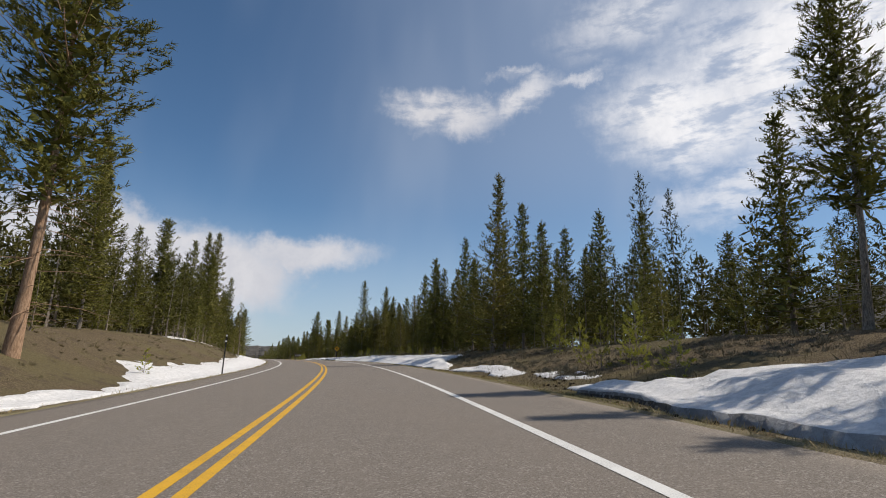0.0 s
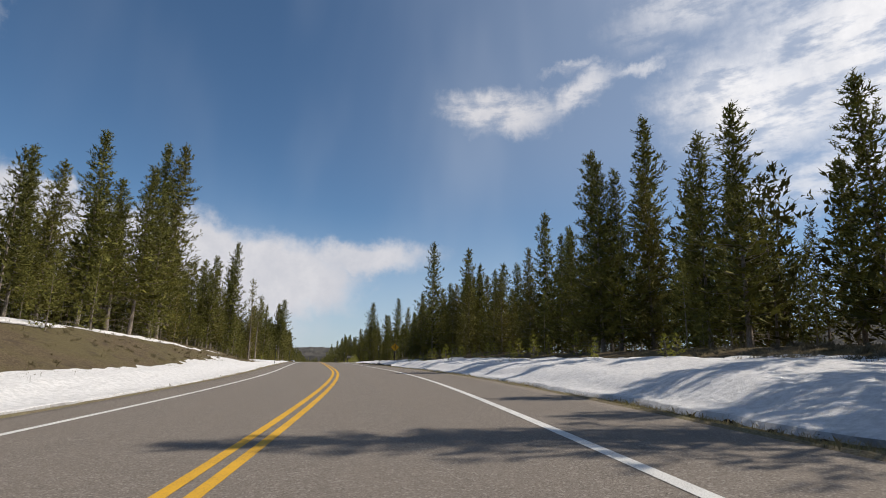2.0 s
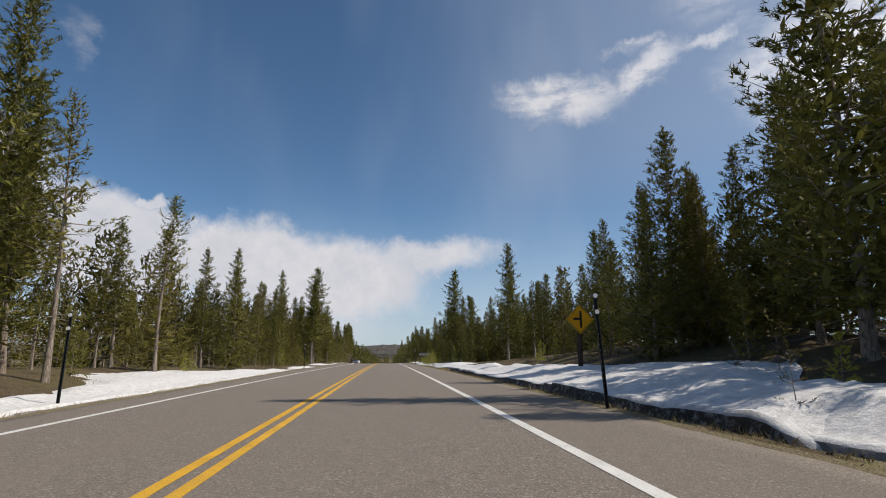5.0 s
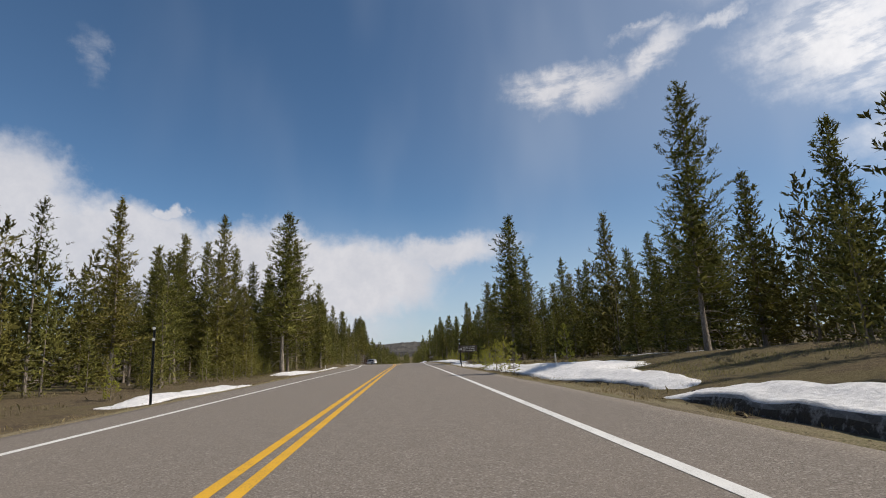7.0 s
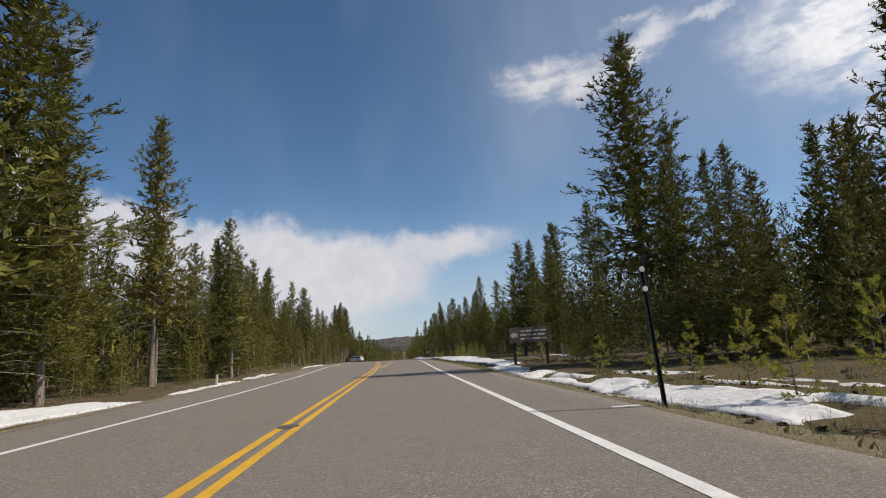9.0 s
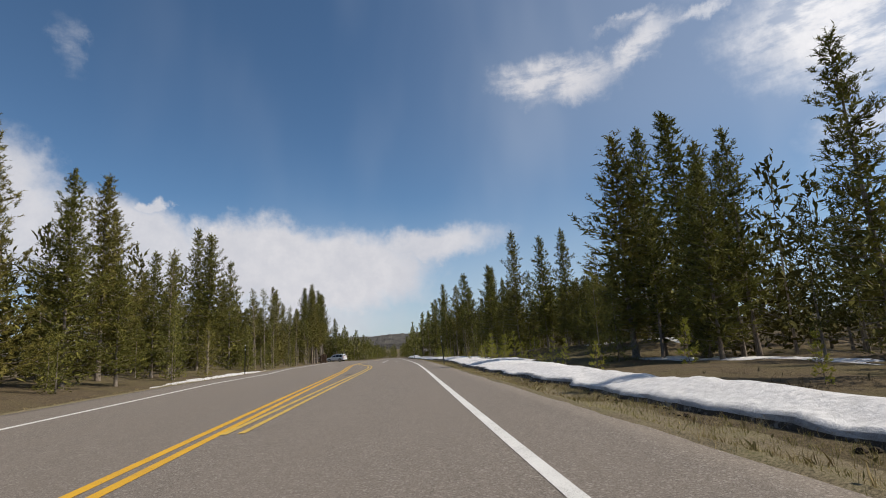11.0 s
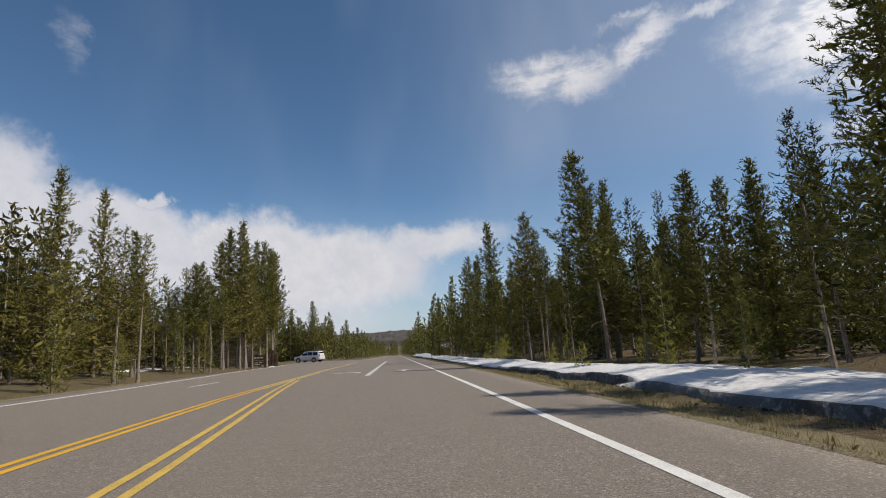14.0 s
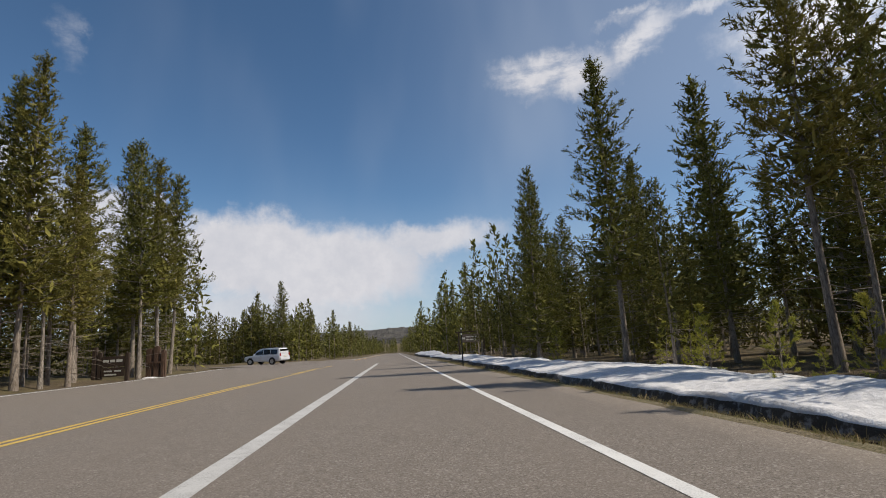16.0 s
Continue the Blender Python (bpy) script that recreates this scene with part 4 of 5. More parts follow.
BACK_ROW = [(16.4, 313.6, 6.6), (18.0, 312.0, 7.0), (17.2, 309.0, 6.4), (19.6, 314.0, 7.6), (20.6, 309.4, 7.4), (16.2, 305.6, 6.6), (19.4, 304.4, 7.0), (17.8, 318.6, 7.4), (22.0, 306.6, 8.0), (18.2, 262.0, 5.6), (18.5, 264.2, 6.2), (18.3, 266.2, 6.4), (20.2, 268.0, 6.8), (18.4, 268.8, 6.2), (17.9, 274.5, 6.6), (18.5, 277.0, 7.0), (20.5, 271.0, 7.0), (21.0, 275.0, 7.4), (18.0, 260.0, 6.0), (-13.4, 142.8, 11.0), (-13.6, 145.8, 10.6), (-15.6, 139.0, 10.5), (-13.8, 137.2, 9.6), (16.2, 246.0, 8.5), (19.5, 252.0, 9.0), (18.4, 247.8, 9.6), (16.4, 251.2, 8.0), (18.0, 186.0, 9.0), (18.4, 190.0, 8.5), (18.4, 293.7, 8.6), (18.5, 291.4, 8.7), (18, 287.8, 7.7), (17.5, 297.6, 7.6), (17.6, 253.3, 13.4), (18.4, 249.4, 10.8), (18.2, 246.5, 10.4), (18.5, 272.7, 6.4), (18, 270.5, 5.6), (21, 195.5, 10.5), (19, 194.5, 7.8), (20.5, 200.9, 9.5), (19.5, 202.7, 8.7), (18, 210.4, 8.4), (-14.5, 197.4, 8.9), (-15, 202.2, 10.8), (-16, 195.1, 7.2), (-14, 193.7, 6)]
LEFT_GAP = [(-10.5, 230, 9.5), (-11.5, 233.5, 10), (-10.6, 236, 9), (-12.5, 239, 10), (-11.2, 242, 9), (-13, 246, 10.5), (-11.8, 249.5, 9), (-10.8, 252, 6.3)]
THICKET = [(14.8, 324, 10), (16.5, 327, 11), (14.2, 333, 9.5), (17, 321, 12.7), (18, 335, 10), (15.8, 341, 10), (17.8, 345, 11), (-14.5, 330, 9), (-16, 325, 9), (-15.5, 336, 8.5), (-14.6, 341, 8), (-17, 342, 8.5), (15.8, 115.5, 9.6), (17, 108, 12), (16.5, 118.5, 10.5), (-15.5, 119, 10), (-16, 124.5, 10.5), (-14.8, 129.5, 9.5), (-11.5, 214, 9), (-12.5, 218, 9.5), (-11.8, 219.5, 8), (-12, 225, 9.5), (-10.8, 227, 8.5)]
SHADERS = [(15.2, 147.0, 10.5), (14.3, 140.2, 9.5), (17.0, 144.8, 11.5), (16.4, 138.6, 10.5), (13.0, 148.8, 7.5), (18.6, 141.4, 11.0), (13.5, 144.5, 9.5), (15.8, 142.0, 11.0), (14.6, 151.5, 9.0), (16.5, 155.0, 9.5), (13.8, 158.5, 8.5), (15.0, 163.0, 9.0), (17.8, 148.5, 11.5), (17.6, 134.0, 11.0), (17.5, 104.0, 12.5), (16.2, 100.0, 12.0), (14.3, 53.2, 11.5), (15.6, 50.4, 12.0), (13.6, 133.0, 9.5), (15.0, 129.5, 9.5), (14.5, 126.0, 8.6), (-16.0, 122.0, 12.0), (-17.0, 127.0, 12.5), (-16.0, 131.0, 9.0), (-12.6, 196.0, 8.0), (-11.5, 205.6, 7.2), (-13.0, 217.6, 9.0)]
for row in (SHADERS, LEFT_GAP, THICKET, BACK_ROW, LEFT_A, LEFT_B, LEFT_C, LEFT_D, LEFT_E, RIGHT_A, RIGHT_B, RIGHT_C, RIGHT_D, RIGHT_E):
    for o, y, top in row:
        tall = top - (float(land(o, y)) - float(fall(y)))
        DENSE, FULL, TALL, SLIM = CLOSE if abs(o) < 15.2 else COARSE
        if tall > 13.2:
            kinds = TALL + FULL[:1] if o < 0 else FULL if y < 225 else FULL + TALL
        elif tall > 9.0:
            kinds = SLIM[:2] + TALL + DENSE + FULL[:2] if o < 0 else FULL + DENSE if y < 225 else FULL + DENSE + SLIM + TALL
        else:
            kinds = DENSE + (SLIM if o < 0 or y > 225 else [])
        if (o, y) in ((12.5, 216), (17, 321), (14.2, 184.3), (-9.2, 209.4), (-11, 264.6), (15, 57.4)):
            kinds = TALL
        if (o, y) in ((-9, 149.3), (-9, 157.2)):
            kinds = POLE
        if (o, y) in ((-17.7, 93.1), (-19.1, 99.1), (-15, 94.9), (-14, 83.4)):
            kinds = FULL
        if o < 0 and 310 < y < 345:
            kinds = TALL[:2] + SLIM[:1]
        if abs(o) > 23.0:
            middle.append((o, y, tall))
            spots.append((o, y))
            continue
        plant(kinds, o, y, tall, girth=1.35 if (o, y) in ((16.3, 254), (22.3, 257.7), (12.5, 216), (-9.2, 209.4)) else 1.0)
        spots.append((o, y))

red_pine = pine("pine_tree", 77, "tall pine with a reddish-orange lower trunk", bark=BARK_RED, height=17.5, bare=0.30, spread=2.7, shape=0.6, limbs=130, tufts=16, blades=11, core=8, long=0.40, wide=0.080, open_=0.4, dead=26)
red_pine.matrix_basis = Matrix.Translation(at(-9.8, 69.4, -0.05)) @ Matrix.Diagonal((1.45, 1.45, 1.0, 1.0))
spots.append((-9.8, 69.4))

edge_pine = pine("pine_tree", 79, "big lodgepole pine with a bare grey trunk and open crown", height=11.9, bare=0.36, spread=2.3, shape=0.85, limbs=95, tufts=15, blades=11, core=8, long=0.34, wide=0.072, open_=0.55, lean=0.02, dead=22)
edge_pine.matrix_basis = Matrix.Translation(at(13.0, 311.4, -0.05)) @ Matrix.Diagonal((1.1, 1.1, 1.0, 1.0))
spots.append((13.0, 311.4))
leaning = copy_thing(edge_pine, Matrix.Translation(at(13.7, 297.9, -0.05)) @ Matrix.Rotation(math.radians(-4.0), 4, "Y") @ Matrix.Rotation(2.1, 4, "Z") @ Matrix.Diagonal((1.05, 1.05, 1.0, 1.0)))
tagged(leaning, "tall leaning pine with a bare grey trunk and open crown", "tree")
plant(COARSE[3], 24.5, 268.2, 16.4, girth=1.0)
spots.extend(((13.7, 297.9), (24.5, 268.2)))

poles = random.Random(31)
for k in range(46):                         # thin stems at the wood's edge
    o, y = (-poles.uniform(12.3, 16.5), poles.uniform(312, 328)) if k < 18 else (-poles.uniform(10.5, 14.5), poles.uniform(232, 306)) if k < 34 else (poles.uniform(13.2, 17.0), poles.uniform(303, 345))
    if all((o - a) ** 2 + (y - b) ** 2 > 0.8 for a, b in spots) and o < -0.8 + float(edge_left(y)) or o > 0:
        plant(POLE, o, y, poles.uniform(6.5, 9.0))
        spots.append((o, y))


def room(o, y, gap):
    return all((o - a) ** 2 + (y - b) ** 2 > gap * gap for a, b in spots)


def low_wood(o, y):
    """How far the trees reach behind the open stretch on the right."""
    return 0.62 if o > 0 and 255 < y < 278 else 0.72 if o > 0 and y < 84 else 1.0


def meadow(o, y):
    """Open stretches beside the road where no tree stands."""
    return o > 0 and (176 < y < 207 and o < 18.2 or 256 < y < 277 and o < 17.5 or 226 < y < 247 and o < 15.0)


def clear_of_gate(o, y):
    return not (o < -8 and 353 < y < 384) and not (-14.5 < o < 0 and 326 < y < 336)


rng = random.Random(5)
count = 0
for k in range(4000):                       # second and third rows, tree by tree
    if count >= 240:
        break
    y = rng.uniform(52, 365)
    o = rng.choice((-1, 1, 1)) * (13.0 + rng.random() ** 1.5 * 10)
    o += 2.5 if o > 0 and y < 130 else 0.0
    o -= max(0.0, -9.0 - float(edge_left(y))) * 1.0 if o < 0 else 0.0
    o -= 2.0 if o > 0 and y > 303 else 0.0
    o += 3.0 if o > 0 and 232 < y < 258 else 0.0
    if not room(o, y, 2.3) or not clear_of_gate(o, y) or meadow(o, y):
        continue
    spots.append((o, y))
    count += 1
    middle.append((o, y, rng.uniform(5.5, 8.5) * low_wood(o, y)))
count = 0
for k in range(2500):                       # young growth under the edge trees
    if count >= 180:
        break
    y = rng.uniform(54, 345)
    o = rng.choice((-1, 1)) * (10.2 + 7.5 * rng.random() ** 1.4)
    o += 4.0 if o > 0 and y < 130 else 1.2 if o > 0 else -2.0 if y < 140 else 0.6
    o -= max(0.0, -9.0 - float(edge_left(y))) if o < 0 else 0.0
    if not room(o, y, 1.5) or not clear_of_gate(o, y) or meadow(o, y) or o > 0 and 294 < y < 320:
        continue
    spots.append((o, y))
    count += 1
    plant(BUSHY, o, y, rng.uniform(1.8, 4.6))
YOUNG_EDGE = [(10.9, 269.5, 2.7), (11.6, 267.4, 2.4), (10.4, 266.8, 1.9), (12.2, 270.8, 2.6), (11.0, 265.2, 1.8), (9.8, 268.6, 1.5), (12.6, 268.5, 2.8), (11.9, 263.0, 1.6), (12.4, 261.4, 2.0), (10.6, 286.0, 1.5), (11.6, 316.5, 1.8), (10.9, 326.0, 2.2)]
for o, y, tall in YOUNG_EDGE:
    plant(SAPLING, o, y, tall * 0.8, girth=1.25, sink=0.02)
    spots.append((o, y))
MORE_SAPLINGS = [(10.0, 293.4, 1.2), (8.7, 288.2, 0.9), (12.2, 291.0, 1.0), (9.4, 303.5, 1.6), (10.5, 298.0, 0.8), (9.1, 248.5, 0.4), (9.2, 247.9, 0.45), (8.6, 267.6, 0.6), (9.8, 266.9, 1.4), (9.3, 307.6, 0.5), (10.6, 312.6, 1.3), (11.2, 313.8, 1.6), (11.8, 315.4, 1.5), (9.6, 63.0, 1.5), (10.6, 66.5, 1.5), (11.8, 71.0, 1.7), (13.2, 74.4, 1.8)]
for k in range(50):                         # thick undergrowth along the narrow left verge
    y = rng.uniform(184, 228)
    o = float(edge_left(y)) - rng.uniform(3.0, 6.5)
    if room(o, y, 0.7):
        plant(BUSHY, o, y, rng.uniform(0.8, 2.4))
        spots.append((o, y))
SAPLINGS = [(10.6, 267.3, 1.2), (10.8, 250.1, 1.1), (10.9, 252.2, 1.2), (9.0, 308.1, 1.25), (-7.3, 73.5, 1.0), (9.2, 60.2, 1.7), (8.8, 58.0, 1.2), (10.0, 61.8, 1.3), (11.2, 276.0, 1.0), (9.8, 295.0, 1.0)]
SNOW_EDGE = [(12.3, 121.7, 1.0), (13.0, 120, 0.95), (12.8, 115, 0.85), (13, 113.1, 1.05), (12.7, 108.7, 1.15), (12, 105.8, 0.5), (11.6, 99, 0.8), (12, 98.9, 0.75), (10, 134.7, 1.1), (10.9, 132.4, 1.0), (11.3, 128, 0.9), (11.3, 123.9, 1.0), (11.4, 123, 0.7), (11.6, 121.3, 1.1), (11.7, 116.9, 1.05), (11.8, 115.3, 1.2), (12.7, 114.9, 1.3), (8.7, 139, 0.9), (8.6, 136.4, 0.6), (9.1, 134.9, 0.7), (9.4, 134, 0.7), (10, 132.5, 1.15), (11.2, 130.4, 1.1), (11.5, 130.1, 0.5), (11.9, 129.5, 0.9), (11.8, 128.5, 0.75)]
OPEN_BANK = [(7.8, 203.3, 1.2), (8.1, 200.9, 1.35), (7.6, 197.2, 1.1), (6.9, 192.1, 1.6), (6.6, 188.2, 1.3), (8.8, 186.7, 1.7), (7.2, 201.5, 1.3), (7.1, 199.5, 1.05), (6.5, 196.4, 1.0), (6.3, 195.2, 0.9), (7.1, 194.6, 1.35), (6.4, 192.0, 1.5), (7.0, 205.0, 1.0), (8.3, 205.9, 1.1), (9, 215.7, 1.4), (9.6, 217.5, 1.2), (7.4, 209, 1.0)]
for o, y, tall in SAPLINGS + MORE_SAPLINGS + SNOW_EDGE + OPEN_BANK:
    plant(SAPLING, o, y, tall * 1.12, sink=0.02 if tall > 0.6 else -0.1)
for k in range(24):
    y = rng.uniform(55, 340)
    o = rng.choice((-1, 1, 1)) * rng.uniform(9.0, 13.0)
    o += float(edge_left(y)) + 6.5 if o < 0 else 0.0
    if clear_of_gate(o, y):
        plant(SAPLING, o, y, rng.uniform(0.6, 1.7), sink=0.02)
for src, m in pending:
    src.matrix_basis = m
for kinds in (*COARSE, *CLOSE, POLE, BUSHY, SAPLING):
    for ob in kinds:
        if ob.name not in used:
            for child in list(ob.children):
                bpy.data.objects.remove(child)
            bpy.data.objects.remove(ob)

# thin dead saplings that stick out of the snow
first_dead = None
for o, y, tall, tilt in ((9.3, 111.8, 1.0, 14), (9.1, 109.2, 0.8, -10), (9.6, 107.6, 1.1, 20), (9.4, 124.1, 1.3, -16), (8.7, 122.7, 1.1, 28), (7.3, 138.3, 1.0, 6), (9.9, 143.0, 0.9, -18), (10.4, 142.4, 0.8, 12)):
    m = Matrix.Translation(at(o, y, 0.12)) @ pose(0, 0, 0, tilt, tilt * 0.6, y * 40) @ Matrix.Diagonal((tall, tall, tall, 1))
    if first_dead is None:
        first_dead = pine("dead_sapling", 140, "thin half-dead sapling sticking out of the snow", DARKENED_NEEDLES, DEAD_WOOD, height=1.0, bare=0.15, spread=0.32, shape=0.5, limbs=11, tufts=1, blades=7, long=0.12, wide=0.020, open_=0.3, dead=14, sides=5, core=0)
        tagged(first_dead, category="sapling", group="dead saplings")
        first_dead.matrix_basis = m
    else:
        copy_thing(first_dead, m)

# a dead snag among the living trees
snag = new("dead_tree")
SV, SF, _, _ = pine_arrays(random.Random(7), height=12.5, bare=0.9, spread=0.9, shape=0.6, limbs=6, tufts=1, blades=1, long=0.1, wide=0.02, lean=0.04, dead=40)
part_trunk = new("trunk", mesh_from("trunk", SV, SF, [DEAD_WOOD], True))
part_trunk.parent = snag
snag.matrix_basis = Matrix.Translation(at(-17.2, 146.0, -0.05)) @ Matrix.Diagonal((0.8, 0.8, 1.0, 1.0))
tagged(snag, "bare grey dead pine with short broken branches", "tree")


def build_woods(name, label, spots_of, seeds, blades_how, mat):
    """Joined far trees, too many to count."""
    kinds = []
    for s in seeds:
        TV, TF, CV, CF = pine_arrays(random.Random(s), **blades_how)
        kinds.append((np.array(TV), TF, CV, CF))
    verts, faces, picks, n = [], [], [], 0
    for o, y, tall in spots_of:
        TV, TF, CV, CF = random.choice(kinds)
        s = tall / blades_how["height"]
        a = random.uniform(0, 6.28)
        c, d = math.cos(a), math.sin(a)
        R = np.array([[c, -d, 0], [d, c, 0], [0, 0, 1]]) * np.array([s ** 0.7, s ** 0.7, s])[:, None]
        p = np.array(at(o, y, -0.1))
        verts.append(TV @ R.T + p)
        faces += [tuple(i + n for i in f) for f in TF]
        picks += [1] * len(TF)
        n += len(TV)
        verts.append(CV @ R.T + p)
        faces += [[i + n for i in f] for f in CF]
        picks += [0] * len(CF)
        n += len(CV)
    me = mesh_from(name, np.concatenate(verts), faces, [mat, BARK], False, picks)
    tagged(new(name, me), label, "woods", kind="stuff")


deep = []
for k in range(9000):
    y = rng.uniform(46, 430)
    o = rng.choice((-1, 1)) * (15.5 + 19 * rng.random() ** 1.3)
    o += 3 if o > 0 else -max(0.0, -9.0 - float(edge_left(y)))
    if clear_of_gate(o, y) and all((o - a) ** 2 + (y - b) ** 2 > 3.0 for a, b, _ in deep[-400:]) and room(o, y, 1.4) and not meadow(o, y):
        deep.append((o, y, rng.uniform(6.0, 9.5) * low_wood(o, y)))
# the rows behind take the needle colour that has wood shade painted in
build_woods("middle_woods", "pines standing in rows behind the roadside trees", middle, (71, 72, 73, 74), dict(height=11.0, bare=0.20, spread=2.6, shape=1.0, limbs=64, tufts=9, blades=5, long=0.36, wide=0.078, open_=0.25, dead=12, sides=4, core=6), DARKENED_NEEDLES)
build_woods("deep_woods", "dense dark pine wood behind the roadside trees", deep[:1150], (201, 202, 203, 204), dict(height=9.5, bare=0.02, spread=2.9, shape=0.68, limbs=34, tufts=6, blades=1, long=0.58, wide=0.24, open_=0.10, dead=0, sides=3, core=4), DARKENED_NEEDLES)
far = []
for k in range(600):
    y = 345 + rng.random() ** 1.2 * 560
    right = rng.random() < 0.5
    o = (10.8 + rng.random() ** 1.7 * 42) if right else -(11.0 + rng.random() ** 1.7 * 42)
    o -= 4.0 if o < 0 and y < 385 else 0.0
    if clear_of_gate(o, y):
        if right and y < 362 and o < 14:
            continue
        far.append((o, y, rng.uniform(9.5, 15) if right else rng.uniform(7.5, 12)))
for k in range(110):                        # the wood that closes the view where the road bends away
    far.append((rng.uniform(-34, 34), rng.uniform(668, 760), rng.uniform(9, 12)))
for k in range(60):
    far.append((-12 - 48 * rng.random(), rng.uniform(384.5, 396), rng.uniform(7, 10.5)))
build_woods("far_woods", "far pine wood lining the road into the distance", far, (211, 212, 213), dict(height=11.0, bare=0.03, spread=2.5, shape=0.75, limbs=32, tufts=4, blades=1, long=0.75, wide=0.36, open_=0.3, dead=0, sides=4, core=3), NEEDLES)


def build_ridge(name, label, rows, x0, x1, seed, peak, trees):
    """A wooded ridge far off: a bumpy strip whose top follows the given height, with tree tops on it."""
    xs = np.linspace(x0, x1, trees)
    V, F = [], []
    for i, (back, part) in enumerate(rows):
        for x in xs:
            crest = peak(x)
            V.append((x, back, crest[0] + (crest[1] - crest[0]) * part + 6 * noise.noise(Vector((x * 0.01, back * 0.01, seed))) * part + (random.uniform(-1.3, 1.3) if part > 0.2 else 0)))
    me = mesh_from(name, V, grid_faces(len(rows), trees), [HILL], False)
    tagged(new(name, me), label, kind="structure")


HILL = material("wooded_slope", lambda n, p: (n.mix(n.ramp(n.noise(p, 0.05, 5.0, 0.7).outputs[0], 0.35, 0.65), (0.070, 0.066, 0.062), (0.115, 0.106, 0.092)), n.noise(p, 0.12, 4.0, 0.7).outputs[0], 1.0, 4.0), 0.9, 0.1)
build_ridge("backdrop_ridge", "distant flat wooded ridge closing the view", [(1500, 0.0), (1520, 0.55), (1560, 0.8), (1640, 1.0), (1800, 0.9)], -1500, 1500, 3.0, lambda x: (-45.0, 8.0 + 4 * math.sin(x * 0.004)), 420)
build_ridge("backdrop_hill", "wooded mountain slope above the trees", [(620, 0.0), (680, 0.35), (740, 0.7), (800, 1.0), (900, 0.9)], 500, 2600, 5.0, lambda x: (-30.0, -10.0 + 205 * float(smooth((x - 560) / 900))), 320)


# ---------------------------------------------------------------- grass and brush
def blades_mesh(name, label, spots_of, how_many, tall, wide, spread, mat, seed):
    g = np.random.default_rng(seed)
    P = np.repeat(np.array([tuple(at(o, y)) for o, y in spots_of]), how_many, 0)
    scale = np.repeat(g.uniform(0.5, 1.2, len(spots_of)), how_many)[:, None]
    P = P + np.concatenate([g.normal(0, spread, (len(P), 2)), np.full((len(P), 1), -0.02)], 1)
    D = np.concatenate([g.normal(0, 0.42, (len(P), 2)), np.ones((len(P), 1))], 1)
    D /= np.linalg.norm(D, axis=1)[:, None]
    L = tall * scale * g.uniform(0.45, 1.1, (len(P), 1))
    S = np.concatenate([g.normal(0, 1, (len(P), 2)), np.zeros((len(P), 1))], 1)
    S /= np.linalg.norm(S, axis=1)[:, None]
    S = S * wide
    bow = np.concatenate([g.normal(0, 0.25, (len(P), 2)), np.zeros((len(P), 1))], 1) * L
    V = np.stack([P - S, P + S, P + D * L * 0.6 + S * 0.5, P + D * L + bow, P + D * L * 0.6 - S * 0.5], 1).reshape(-1, 3)
    me = mesh_from(name, V, np.arange(len(P) * 5).reshape(-1, 5), [mat])
    tagged(new(name, me), label, "grass", kind="stuff")


def verge(side, count, near, far, y0, y1, seed):
    r = random.Random(seed)
    out = []
    while len(out) < count:
        y = r.uniform(y0, y1)
        e = float(edge_right(y)) if side > 0 else float(edge_left(y))
        o = e + side * (near + (far - near) * r.random() ** 1.4)
        if noise.noise(Vector((o * 0.6, y * 0.35, seed))) > -0.22:
            out.append((o, y))
    return out


blades_mesh("dry_grass", "dry straw-coloured grass along the asphalt edge", verge(1, 9500, 0.02, 1.7, 48, 345, 3), 8, 0.16, 0.0040, 0.06, STRAW, 3)
blades_mesh("dry_grass", "dry straw-coloured grass along the asphalt edge", verge(-1, 4200, 0.02, 1.0, 52, 300, 4), 6, 0.13, 0.0045, 0.05, STRAW, 4)
blades_mesh("short_grass", "short tan and green grass on the gravel shoulder", verge(1, 7000, 0.05, 1.45, 222, 345, 13), 6, 0.12, 0.0045, 0.06, TURF, 13)
blades_mesh("short_grass", "short tan and green grass on the gravel shoulder", verge(1, 4000, 0.05, 1.2, 48, 140, 14), 6, 0.12, 0.0045, 0.06, TURF, 14)
blades_mesh("dry_brush", "low brown brush and dead stalks on the banks", verge(1, 900, 2.0, 9.5, 50, 135, 5), 14, 0.26, 0.006, 0.16, BRUSH, 5)
blades_mesh("dry_brush", "low brown brush and dead stalks on the banks", verge(-1, 1100, 2.6, 9.0, 55, 240, 6), 14, 0.22, 0.006, 0.16, BRUSH, 6)
blades_mesh("dry_brush", "low brown brush and dead stalks on the banks", verge(1, 600, 4.0, 10.0, 212, 345, 7), 12, 0.22, 0.006, 0.15, BRUSH, 7)


